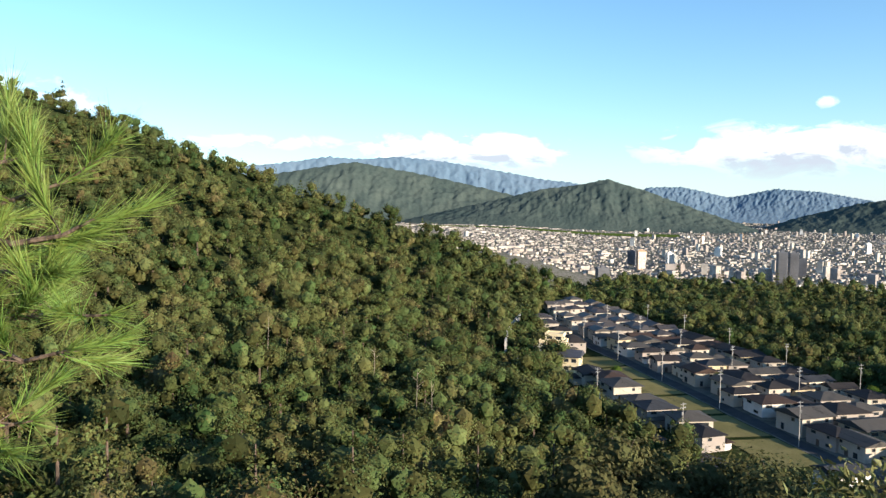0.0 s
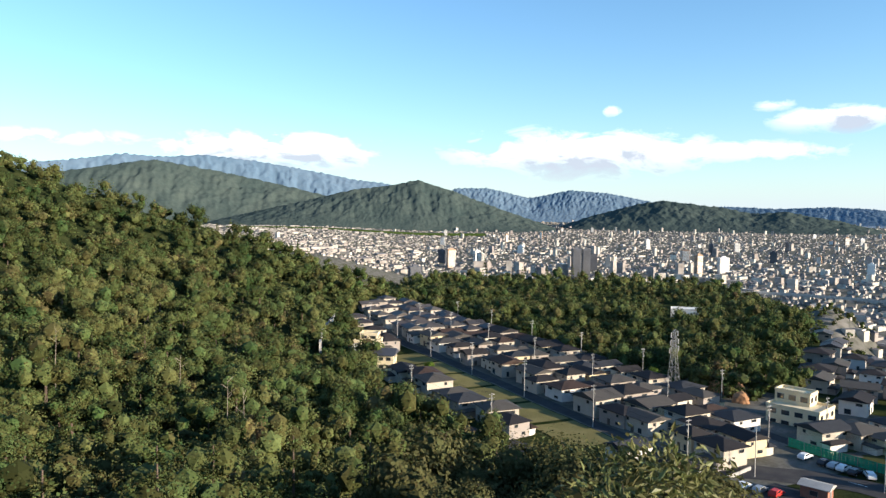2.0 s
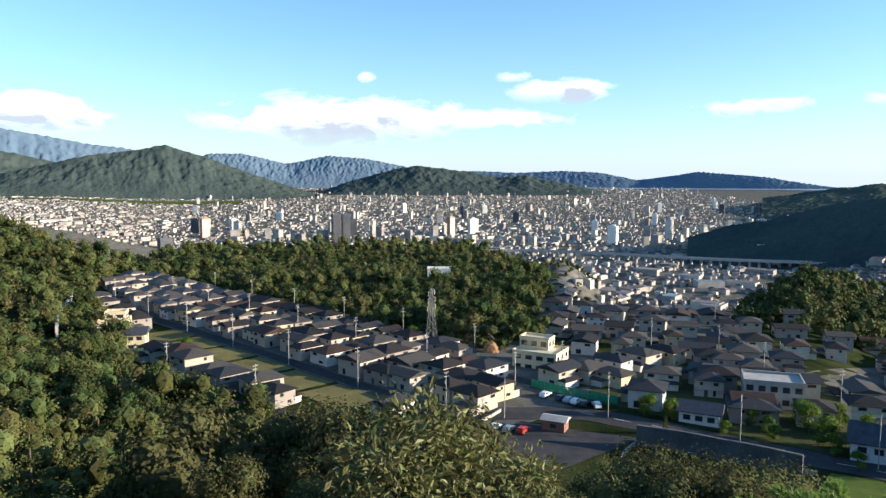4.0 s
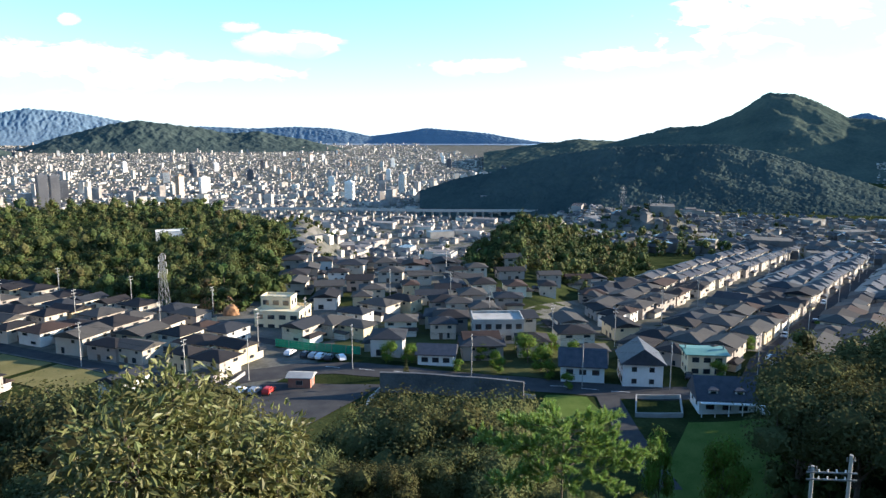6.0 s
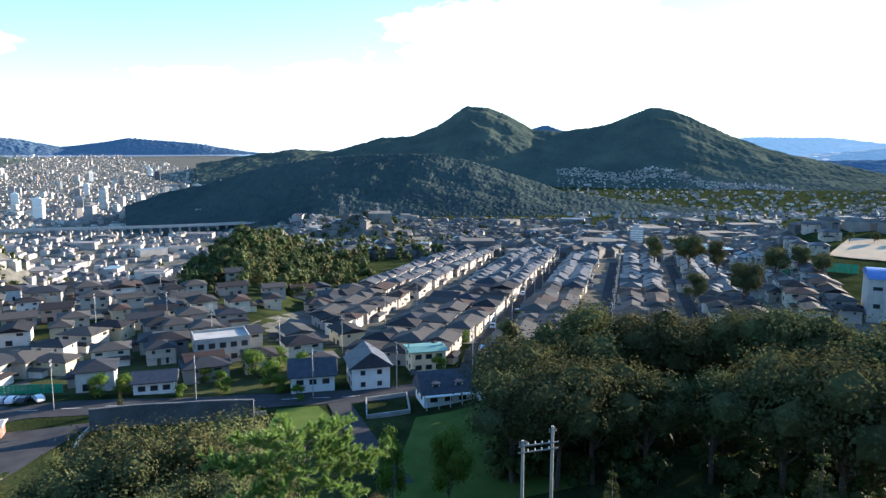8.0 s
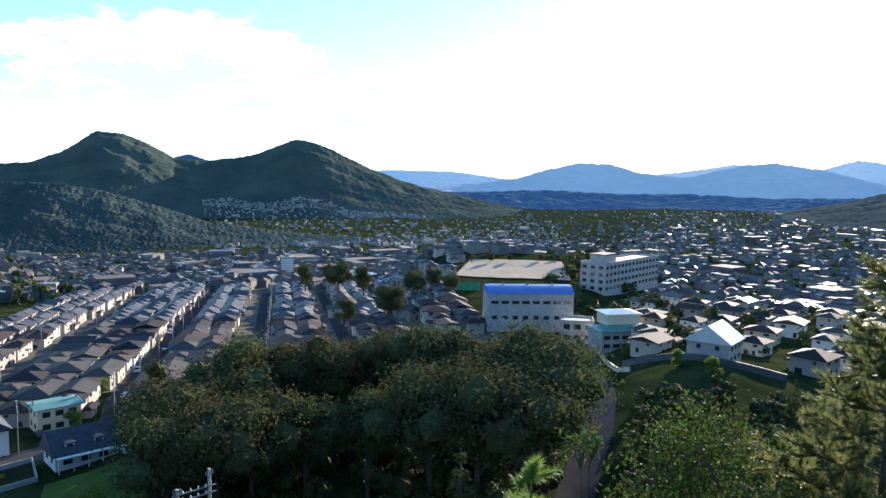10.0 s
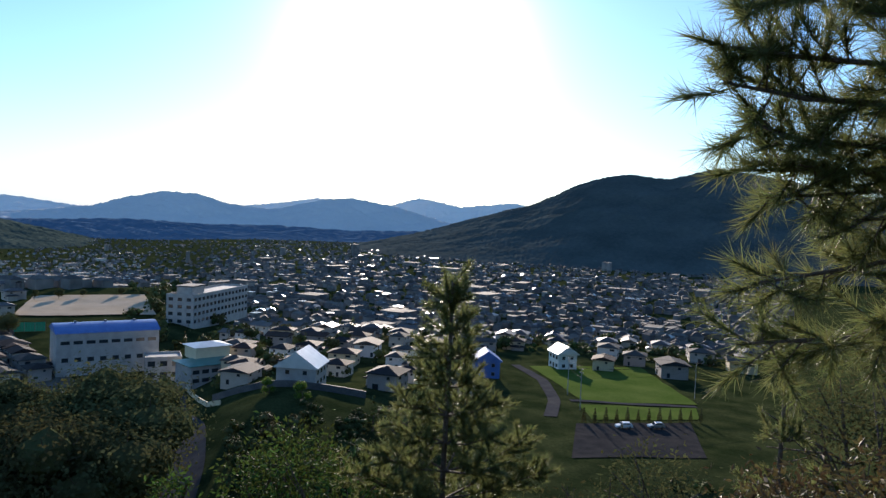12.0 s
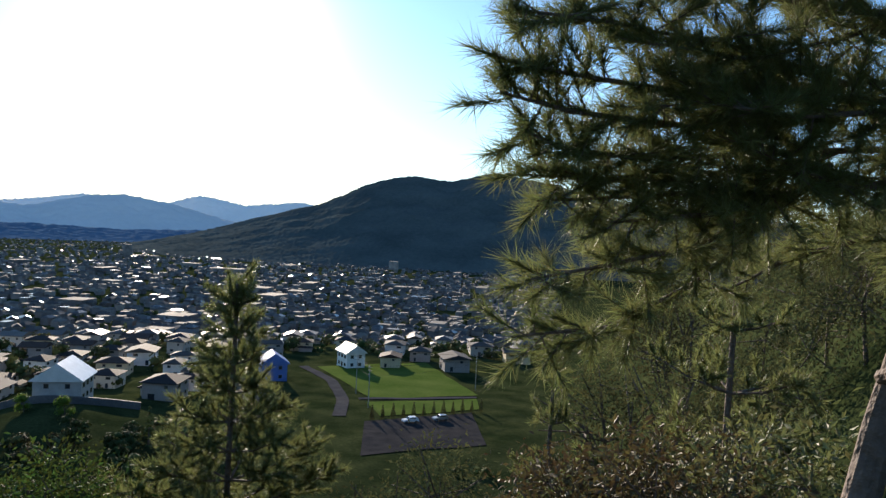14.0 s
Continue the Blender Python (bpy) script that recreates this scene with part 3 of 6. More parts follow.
def window(house, x, y, z, wd, ht, side, mat_frame=None):
    """A window with a proud frame, its pane set back in it; side: s, n, e or w."""
    def at(u0, u1, d0, d1, z0, z1):
        if side == "s":
            return box_mesh(x + u0, y - d1, z0, x + u1, y - d0, z1)
        if side == "n":
            return box_mesh(x + u0, y + d0, z0, x + u1, y + d1, z1)
        if side == "e":
            return box_mesh(x + d0, y + u0, z0, x + d1, y + u1, z1)
        return box_mesh(x - d1, y + u0, z0, x - d0, y + u1, z1)
    bm = at(-wd / 2, wd / 2, 0.003, 0.05, z, z + ht)
    pane = at(-wd / 2 + 0.08, wd / 2 - 0.08, 0.04, 0.056, z + 0.08, z + ht - 0.08)
    me = bpy.data.meshes.new("pane")
    pane.to_mesh(me)
    pane.free()
    bm.from_mesh(me)
    ob = part("window", bm, mat_frame or M_FRAME, house)
    ob.data.materials.append(M_GLASS)
    for poly in list(ob.data.polygons)[6:]:
        poly.material_index = 1
    return ob


def house(name, w, d, seed, gable=False, wing=True):
    rs = random.Random(seed)
    h = new(name)
    storey = 2.5
    bm = bmesh.new()
    box(bm, -w / 2, -d / 2, -1.5, w / 2, d / 2, 2 * storey)
    if gable:
        for sx in (-1, 1):
            vs = [bm.verts.new((sx * w / 2, -d / 2, 2 * storey)), bm.verts.new((sx * w / 2, d / 2, 2 * storey)), bm.verts.new((sx * w / 2, 0, 2 * storey + d * 0.24))]
            bm.faces.new(vs)
    part("wall", bm, M_WALL, h)
    part("roof", roof_mesh(-w / 2, -d / 2, w / 2, d / 2, 2 * storey, d * 0.25, hip=0.0 if gable else 0.48), M_ROOF, h)
    if wing:
        ww, wd2 = w * rs.uniform(0.45, 0.6), 1.9
        sx = rs.choice((-1, 1)) * (w - ww) / 2
        part("wing", box_mesh(sx - ww / 2, -d / 2 - wd2, -1.5, sx + ww / 2, -d / 2 - 0.003, storey), M_WALL, h)
        part("wing_roof", roof_mesh(sx - ww / 2, -d / 2 - wd2, sx + ww / 2, -d / 2 - 0.5, storey, 0.75, hip=0.45), M_ROOF, h)
    for side, length, off in (("s", w, d / 2), ("n", w, d / 2), ("e", d, w / 2), ("w", d, w / 2)):
        for lev in (0, 1):
            for k in ((-0.27, 0.27) if lev == 1 and side in 'sn' else (0.2,) if lev == 1 else (-0.22,)):
                if side == "s" and lev == 0 and wing:
                    continue
                u = k * length + rs.uniform(-0.3, 0.3)
                wd3 = rs.choice((0.8, 1.2, 1.5))
                ht = 1.8 if (lev == 0 and rs.random() < 0.5) else 1.0
                zz = 0.35 if ht > 1.5 else 0.95
                x, y = (u, -off) if side == "s" else (u, off) if side == "n" else (off, u) if side == "e" else (-off, u)
                window(h, x, y, lev * storey + zz, wd3, ht, side)
    part("door", box_mesh(-0.5 + w * 0.1, d / 2 + 0.003, 0, 0.45 + w * 0.1, d / 2 + 0.06, 2.1), M_BARK, h)
    return tagged(h, "two-storey house with pale walls and a dark tiled hip roof" if not gable else "two-storey house with pale walls and a dark gable roof", "house")


protos = [house("house", w, d, i, g, wg) for i, (w, d, g, wg) in enumerate([(7.6, 6.4, False, True), (7.0, 6.4, False, False), (8.0, 6.0, True, True), (7.4, 6.8, False, True), (8.6, 6.2, False, True), (6.8, 6.2, True, False)])]


sites = []


def put_house(i, x, y, turn, group):
    sites.append((math.hypot(x, y), i, x, y, turn, group))


rh = random.Random(11)
for v in (-9, 6, 24.5, 35, 45.5, 57, 68, 79, 90, 101):
    u = -95
    while u < 190:
        p = EST_O + EST_U * (u + rh.uniform(-2.4, 2.4)) + EST_V * (v + rh.uniform(-1.8, 1.8))
        lots = (v == 6 and 18 < u < 132) or (v == -9 and not 52 < u < 128)
        if in_estate(p.x, p.y) and not lots:
            clear = (p - Vector((129, 137))).length < 15 or (p - Vector((146, 167))).length < 17 or (p - Vector((106, 121))).length < 21
            if clear or rh.random() < 0.05:
                u += 9
                continue
            put_house(rh.randrange(6), p.x, p.y, math.degrees(math.atan2(EST_U.y, EST_U.x)) + rh.choice((0, 90, 180, -90)) + rh.uniform(-7, 7), "houses of the hillside estate")
        u += 11.0 + rh.uniform(0, 1.4)
for y in (112, 101, 90, 68, 59, 49.5, 31, 22, -2, -12, -34, -44, -64, -75):
    x = 182 if y > 25 else 215 if y > 10 else 240
    if y > 80:
        x = 200 + (y - 80) * 1.5
    while x < 500:
        if not (y < -20 and x < 270):
            put_house(rh.choice((0, 1, 2, 3, 5)), x, y + rh.uniform(-0.7, 0.7), rh.choice((0, 180, 90)) + rh.uniform(-2, 2), "houses of the terraced rows")
        x += 10.2 + rh.uniform(0, 1.6)


# ---- the town: many small buildings in one mesh ----
def town(name, label, seed, count, pick, tall=0.05, large=0.05, mats=None, flank=None):
    rs = np.random.RandomState(seed)
    wv, wf, rv, rf = [], [], [], []
    nw = nr = 0
    made = 0
    while made < count:
        az, r = pick(rs)
        x, y = P(az, r)
        z = on_flank(flank, az, r) if flank else height(x, y)
        made += 1
        true_r = r if r < 1500 else 1500 + (r - 1500) * 2.6
        k = r / true_r
        a, b, h = rs.uniform(6.5, 11), rs.uniform(6, 8.5), rs.uniform(3.6, 6.5)
        flat = rs.rand() < 0.3
        if az < 20:
            a, b, h = a * 0.8, b * 0.8, h * 0.75
        if r > 1350 and rs.rand() < tall * (1.4 if az > 16 else 0.05):
            a, b, h, flat = rs.uniform(12, 26), rs.uniform(10, 16), rs.choice([10, 13, 18, 24, 32, 40]), True
        elif rs.rand() < large:
            a, b, h, flat = rs.uniform(20, 45), rs.uniform(14, 26), rs.uniform(6, 10), True
        a, b, h = a * k, b * k, h * k
        t = rs.choice([0.35, 0.35 + math.pi / 2, rs.uniform(0, 3)])
        c, s = math.cos(t) / 2, math.sin(t) / 2
        cor = np.array([(-a * c + b * s, -a * s - b * c), (a * c + b * s, a * s - b * c), (a * c - b * s, a * s + b * c), (-a * c - b * s, -a * s + b * c)])
        lo = np.column_stack([cor + (x, y), np.full(4, z - 2)])
        hi = lo + (0, 0, h + 2)
        wv += [lo, hi]
        for i in range(4):
            j = (i + 1) % 4
            wf.append((nw + i, nw + j, nw + 4 + j, nw + 4 + i))
        nw += 8
        if flat:
            hi2 = hi + (0, 0, 0.004)
            rv += [hi2]
            rf.append((nr, nr + 1, nr + 2, nr + 3))
            nr += 4
        else:
            ax = (cor[1] - cor[0]) * 0.22
            ridge = np.array([(x - ax[0], y - ax[1], z + h + 2.0 * k), (x + ax[0], y + ax[1], z + h + 2.0 * k)])
            eav = hi + np.column_stack([cor * 0.12, np.zeros(4)])
            rv += [eav, ridge]
            rf += [(nr, nr + 1, nr + 5, nr + 4), (nr + 1, nr + 2, nr + 5, nr + 5), (nr + 2, nr + 3, nr + 4, nr + 5), (nr + 3, nr, nr + 4, nr + 4)]
            nr += 6
    ob = new(name)
    wall_mat, roof_mat = mats or (M_CITY_WALL, M_CITY_ROOF)
    tagged(ob, label, "town", kind="stuff")
    raw_mesh("wall", np.concatenate(wv), np.array(wf), wall_mat, ob)
    me = bpy.data.meshes.new("roof")
    me.from_pydata(np.concatenate(rv).tolist(), [], [tuple(dict.fromkeys(f)) for f in rf])
    me.materials.append(roof_mat)
    me.polygons.foreach_set("use_smooth", np.zeros(len(me.polygons), bool))
    new("roof", me).parent = ob
    return ob


def city_pick(rs):
    while True:
        az = rs.uniform(-8, 66)
        if rs.rand() < 0.12:
            az = rs.uniform(-6, 20)
        r = 800 + 3900 * rs.rand() ** 0.75
        if az < 14 and r < 1500:
            continue
        if az > 52 and r > 1500 + (66 - az) * 200:
            continue
        if -2 < az < 18 and 3150 < r < 3340:
            continue
        return az, r


def valley_pick(rs):
    return rs.uniform(43.5, 57), rs.uniform(480, 900)


def right_pick(rs):
    while True:
        az, r = rs.uniform(105, 160), 430 + 2900 * rs.rand() ** 1.2
        if az > 119 or r > 620:
            return az, r


town("town_on_plain", "dense pale city of houses and apartment blocks on the plain", 21, 21000, city_pick, 0.03)
town("town_in_valley", "small houses with dark roofs in the shaded valley", 22, 330, valley_pick, 0.02)
# these two towns use the wall and roof colours dimmed for shade
town("town_beyond_rows", "houses with dark roofs below the wooded ridge", 23, 2300, lambda rs: (rs.uniform(60, 112), rs.uniform(470, 1160)), 0.015, 0.02, (M_SHADE_WALL, M_SHADE_ROOF))
town("town_in_far_valley", "houses with glinting roofs in the wide valley", 24, 7500, right_pick, 0.006, 0.01, (M_SHADE_WALL, M_SHADE_ROOF))


def slope_pick(rs):
    while True:
        az, r = rs.uniform(84.5, 112), rs.uniform(2315, 2530)
        band = 2490 - 6 * (az - 84.5) + 25 * math.sin(az * 0.9)
        if abs(r - band) < 34 or (r < band and rs.rand() < 0.22):
            return az, r


town("town_on_slope", "pale houses in rows at the foot of the mountain", 25, 1500, slope_pick, 0.0, 0.01, flank="mountain_twin_peaks")
town("town_below_slope", "scattered pale houses on the valley floor", 26, 900, lambda rs: (rs.uniform(85, 112), rs.uniform(1250, 2320)), 0.0, 0.02)

# ---- roads and open ground ----
def strip(name, label, pts, wide, mat, lift=0.1, kind="structure", category="road", step=3.0):
    """A road or path along a line of (x, y), laid on the ground."""
    line = [Vector(p) for p in pts]
    out = [line[0]]
    for a, b in zip(line, line[1:]):
        n = max(1, int((b - a).length / step))
        out += [a.lerp(b, (i + 1) / n) for i in range(n)]
    for _ in range(4):
        out = [out[0]] + [(out[i - 1] + out[i] * 2 + out[i + 1]) / 4 for i in range(1, len(out) - 1)] + [out[-1]]
    rows = []
    for i, p in enumerate(out):
        d = (out[min(i + 1, len(out) - 1)] - out[max(i - 1, 0)]).normalized()
        side = Vector((-d.y, d.x))
        for f in (-0.5, -0.25, 0, 0.25, 0.5):
            q = p + side * wide * f
            rows.append((q.x, q.y, height(q.x, q.y) + lift))
    ob = grid_mesh(name, np.array(rows), len(out), 5, mat)
    return tagged(ob, label, category, kind=kind)


def patch(name, label, quad, mat, lift=0.12, n=14, category="ground"):
    a, b, c, d = (Vector(q) for q in quad)
    rows = []
    for i in range(n):
        for j in range(n):
            p = a.lerp(b, i / (n - 1)).lerp(d.lerp(c, i / (n - 1)), j / (n - 1))
            rows.append((p.x, p.y, height(p.x, p.y) + lift))
    return tagged(grid_mesh(name, np.array(rows), n, n, mat), label, category, kind="structure")


M_LINE = material("road paint", (0.62, 0.62, 0.60), (0.75, 0.75, 0.72), scale=1.0)
M_FIELD = material("field", (0.06, 0.10, 0.02), (0.105, 0.14, 0.036), rough=0.95, scale=0.09, fine=14, spec=0.0)
M_LOT = material("dry grass", (0.13, 0.12, 0.05), (0.21, 0.185, 0.085), rough=0.95, scale=0.15, fine=12, spec=0.0)
road_pts = [(82, 150), (104, 139), (124, 127), (134, 102), (145, 75), (153, 56), (166, 36), (180, 12), (196, -14), (212, -50), (226, -84), (236, -108)]
strip("road_main", "grey asphalt road along the foot of the hill", road_pts, 9, M_ASPHALT)
strip("road_street", "asphalt street climbing between the rows of houses", [(166, 36), (200, 41), (345, 41), (500, 44)], 6.5, M_ASPHALT, 0.14)
strip("road_second_street", "asphalt street between rows of houses", [(225, 7), (500, 8)], 5.5, M_ASPHALT)
strip("road_third_street", "narrow asphalt street between rows of houses", [(185, 75), (300, 76), (500, 82)], 5, M_ASPHALT)
strip("road_fourth_street", "narrow asphalt street between rows of houses", [(265, -25), (500, -25)], 5, M_ASPHALT)
strip("road_side", "short asphalt drive down to the lawn", [(147, 62), (138, 56), (124, 46), (112, 36)], 5, M_ASPHALT, 0.15)
strip("road_estate", "asphalt road round the hillside estate", [(124, 128), (100, 139), (74, 152), (56, 172), (40, 226), (29, 268), (33, 300), (42, 335)], 6, M_ASPHALT, 0.13)
strip("road_school", "asphalt road climbing to the school", [(243, -113), (224, -101), (196, -88), (168, -80), (142, -67), (118, -52), (104, -44)], 7.5, M_ASPHALT, 0.16)
for i, v in enumerate((16, 51.5)):
    a, b = EST_O + EST_U * (-60) + EST_V * v, EST_O + EST_U * 168 + EST_V * v
    strip("road_estate_lane", "narrow asphalt lane between the estate's houses", [tuple(a), tuple(b)], 4.6, M_ASPHALT, 0.11)
c4 = [EST_O + EST_U * a + EST_V * b for a, b in ((-60, 13), (180, 13), (182, 100), (-60, 58))]
patch("estate_yards", "grey yards and drives between the estate's houses", [tuple(q) for q in c4], M_YARD, 0.05, 50)
patch("row_yards", "grey yards between the terraced rows", [(186, 117), (505, 120), (505, -84), (250, -84)], M_YARD, 0.05, 50)
patch("valley_yards", "grey yards and lanes on the valley floor", [P(44, 262), P(56, 262), P(56, 900), P(44, 900)], M_YARD, 0.3, 50)
patch("yards_beyond_rows", "grey yards and lanes below the wooded ridge", [P(61, 505), P(112, 505), P(112, 1200), P(61, 1200)], M_YARD, 0.3, 70)
patch("sea", "pale strip of sea beyond the city", [P(40, 4560), P(64, 4560), P(64, 4760), P(40, 4760)], M_WATER, 2.0, 12, "water")
patch("roadside_plots", "dry grass plots beside the road", [(127, 150), (196, 150), (196, 70), (149, 78)], M_GRASS, 0.05, 20)
patch("car_park", "open asphalt car park beside the road", [(108, 130), (122, 106), (95, 103), (82, 122)], M_ASPHALT, 0.16)
patch("lawn_triangle", "bright mown grass plot beside the road", [(139, 73), (143, 65), (136, 58), (120, 67)], M_LAWN, 0.18)
patch("lawn_lower", "shaded green lawn below the road", [(141, 42), (152, 26), (118, 4), (100, 36)], M_LAWN, 0.12)
patch("field", "flat green rice field", [(166, -208), (141, -243), (97, -200), (119, -174)], M_FIELD, 0.15)
patch("field_strip", "green verge below the field", [(117, -169), (95, -195), (88, -183), (104, -157)], M_FIELD, 0.15)
strip("road_field", "pale path along the field", [(170, -205), (146, -190), (124, -168), (112, -150)], 3.5, M_ASPHALT, 0.17)
strip("road_field_lane", "grey lane between field and hedge", [(121, -171), (96, -197)], 2.5, M_ASPHALT, 0.19)
# its dark colour stands for the shadow of the hedge and trees
patch("parking_below_field", "parking ground below the hedge, darkened for its shade", [(104, -150), (88, -178), (70, -150), (88, -126)], M_PARKING_SHADE, 0.15)
patch("playground", "sandy school playground", [(381, -93), (430, -115), (415, -168), (358, -151)], M_SAND, 0.6)
for u in range(28, 134, 21):
    o = EST_O + EST_U * u + EST_V * 5.5
    q = [o + EST_U * a + EST_V * b for a, b in ((-9.5, -7), (9.5, -7), (9.5, 7), (-9.5, 7))]
    patch("empty_lot", "empty building lot of dry mown grass", [tuple(p) for p in q], M_LOT, 0.14, 8)
patch("airfield", "long green grass strip across the plain", [P(-2, 3160), P(18, 3160), P(18, 3330), P(-2, 3330)], M_FIELD, 1.5, 16)
for i in range(9):
    a = Vector(road_pts[2 + i // 3]).lerp(Vector(road_pts[3 + i // 3]), (i % 3) / 3)
    b = a + (Vector(road_pts[3 + i // 3]) - Vector(road_pts[2 + i // 3])).normalized() * 4
    strip("road_line", "white painted centre line", [tuple(a), tuple(b)], 0.18, M_LINE, 0.14)


# ---- walls, fences and edges ----
def wall_line(name, label, pts, tall, thick, mat, category="wall", low=-2.0, kind=""):
    bm = bmesh.new()
    pts = [Vector(p) for p in pts]
    fine = [pts[0]]
    for a, b in zip(pts, pts[1:]):
        n = max(1, int((b - a).length / 4))
        fine += [a.lerp(b, (i + 1) / n) for i in range(n)]
    rings = []
    for i, p in enumerate(fine):
        d = (fine[min(i + 1, len(fine) - 1)] - fine[max(i - 1, 0)]).normalized()
        s = Vector((-d.y, d.x)) * thick / 2
        z = height(p.x, p.y)
        rings.append([bm.verts.new((q.x, q.y, zz)) for q, zz in ((p - s, z + low), (p + s, z + low), (p + s, z + tall), (p - s, z + tall))])
    for a, b in zip(rings, rings[1:]):
        for i in range(4):
            bm.faces.new((a[i], a[(i + 1) % 4], b[(i + 1) % 4], b[i]))
    bm.faces.new(rings[0])
    bm.faces.new(rings[-1][::-1])
    bmesh.ops.recalc_face_normals(bm, faces=bm.faces)
    return tagged(part(name, bm, mat, None), label, category, kind=kind)


M_DARKWALL = material("stained concrete", (0.07, 0.07, 0.075), (0.14, 0.14, 0.14), scale=0.3, fine=8, bump=0.5)
M_NET = material("green net", (0.01, 0.22, 0.12), (0.02, 0.30, 0.17), rough=0.7, scale=1.0)
M_BLUE = material("blue metal", (0.06, 0.13, 0.36), (0.10, 0.19, 0.46), rough=0.4, scale=0.4)
M_TEAL = material("green roof metal", (0.08, 0.20, 0.17), (0.14, 0.28, 0.24), rough=0.45, scale=0.4)
M_CREAM = material("cream plaster", (0.62, 0.52, 0.34), (0.74, 0.64, 0.44), rough=0.8, scale=0.4)
M_BRICK = material("reddish brick", (0.26, 0.11, 0.075), (0.36, 0.17, 0.12), rough=0.85, scale=1.2)
M_DARKROOF = material("dark slate", (0.035, 0.04, 0.055), (0.07, 0.075, 0.09), rough=0.5, scale=0.8)
M_SHEET = material("pale metal roof", (0.55, 0.55, 0.52), (0.70, 0.69, 0.66), rough=0.28, scale=0.5, spec=0.7)
M_RED = material("red enamel", (0.45, 0.03, 0.025), (0.55, 0.05, 0.04), rough=0.35, scale=2)
wall_line("retaining_wall", "dark stained concrete retaining wall below the road", [(118.5, 104), (123, 97), (129, 85), (132.5, 75)], 4.6, 0.8, M_DARKWALL, "retaining wall", kind="structure")
wall_line("parapet", "low pale concrete parapet beside the road", [(109, 101), (121, 105), (127, 97), (134, 79), (136, 74)], 0.9, 0.25, M_CONCRETE)
wall_line("pool_wall", "low pale concrete wall round a plot", [(149, 56), (154, 48), (143.5, 44), (138.5, 52), (149, 56)], 1.0, 0.3, M_CONCRETE)
wall_line("road_wall", "cream concrete wall along the climbing road", [(264, -121), (237, -110), (208, -100), (186, -93.5), (178, -93)], 1.3, 0.4, M_CREAM)
wall_line("house_terrace_wall", "grey retaining wall below a house", [(190, -97), (176, -100), (160, -108), (150, -120)], 1.8, 0.6, M_DARKWALL, "retaining wall")
wall_line("hillside_cut_wall", "curved grey concrete wall cut into the hillside", [(24, 272), (27, 296), (36, 330)], 5.0, 0.8, M_CONCRETE, "retaining wall")
wall_line("car_park_wall", "low pale wall of the car park", [(84, 124), (96, 133), (108, 138)], 0.9, 0.25, M_CONCRETE)


def net_fence(name, label, a, b, tall, mat, gap=4.0):
    """Posts with a net of many bars between them."""
    a, b = Vector(a), Vector(b)
    f = new(name)
    n = max(1, round((b - a).length / gap))
    for i in range(n + 1):
        p = a.lerp(b, i / n)
        z = height(p.x, p.y)
        part("post", box_mesh(p.x - 0.06, p.y - 0.06, z - 0.5, p.x + 0.06, p.y + 0.06, z + tall), M_STEEL, f)
    bm = bmesh.new()
    d = (b - a).normalized()
    s = Vector((-d.y, d.x)) * 0.02
    cells = max(4, int((b - a).length / 1.0))
    for i in range(cells):
        p, q = a.lerp(b, i / cells), a.lerp(b, (i + 0.93) / cells)
        for k in range(4):
            z0 = height(p.x, p.y) + 0.1 + k * tall / 4
            vs = [bm.verts.new(v) for v in ((p.x - s.x, p.y - s.y, z0), (q.x - s.x, q.y - s.y, z0), (q.x - s.x, q.y - s.y, z0 + tall / 4 - 0.04), (p.x - s.x, p.y - s.y, z0 + tall / 4 - 0.04), (p.x + s.x, p.y + s.y, z0), (q.x + s.x, q.y + s.y, z0), (q.x + s.x, q.y + s.y, z0 + tall / 4 - 0.04), (p.x + s.x, p.y + s.y, z0 + tall / 4 - 0.04))]
            for g in ((3, 2, 1, 0), (4, 5, 6, 7), (0, 1, 5, 4), (1, 2, 6, 5), (2, 3, 7, 6), (3, 0, 4, 7)):
                bm.faces.new([vs[j] for j in g])
    part("net", bm, mat, f)
    return tagged(f, label, "fence")


net_fence("net_fence", "green net fence behind parked cars", (128, 150), (136, 126), 2.2, M_NET)
net_fence("net_fence", "tall green net fence round the school ground", (352, -62), (345, -97), 4.0, M_NET)


# ---- special buildings ----
def flat_block(h, x0, y0, x1, y1, z0, z1, mat, floors, bays_x, bays_y, parapet=0.6):
    """A flat-roofed block with a parapet and rows of windows on its four sides."""
    part("wall", box_mesh(x0, y0, z0, x1, y1, z1), mat, h)
    bm = bmesh.new()
    for b in ((x0 - 0.1, y0 - 0.1, x1 + 0.1, y0 + 0.2), (x0 - 0.1, y1 - 0.2, x1 + 0.1, y1 + 0.1), (x0 - 0.1, y0 + 0.2, x0 + 0.2, y1 - 0.2), (x1 - 0.2, y0 + 0.2, x1 + 0.1, y1 - 0.2)):
        box(bm, b[0], b[1], z1 - 0.05, b[2], b[3], z1 + parapet)
    part("parapet", bm, mat, h)
    st = (z1 - max(z0, 0)) / floors
    for f in range(floors):
        z = max(z0, 0) + f * st + st * 0.3
        for i in range(bays_x):
            u = x0 + (x1 - x0) * (i + 0.5) / bays_x
            w_ = (x1 - x0) / bays_x * 0.62
            window(h, u, y0, z, w_, st * 0.48, "s")
            window(h, u, y1, z, w_, st * 0.48, "n")
        for i in range(bays_y):
            u = y0 + (y1 - y0) * (i + 0.5) / bays_y
            w_ = (y1 - y0) / bays_y * 0.5
            window(h, x0, u, z, w_, st * 0.48, "w")
            window(h, x1, u, z, w_, st * 0.48, "e")


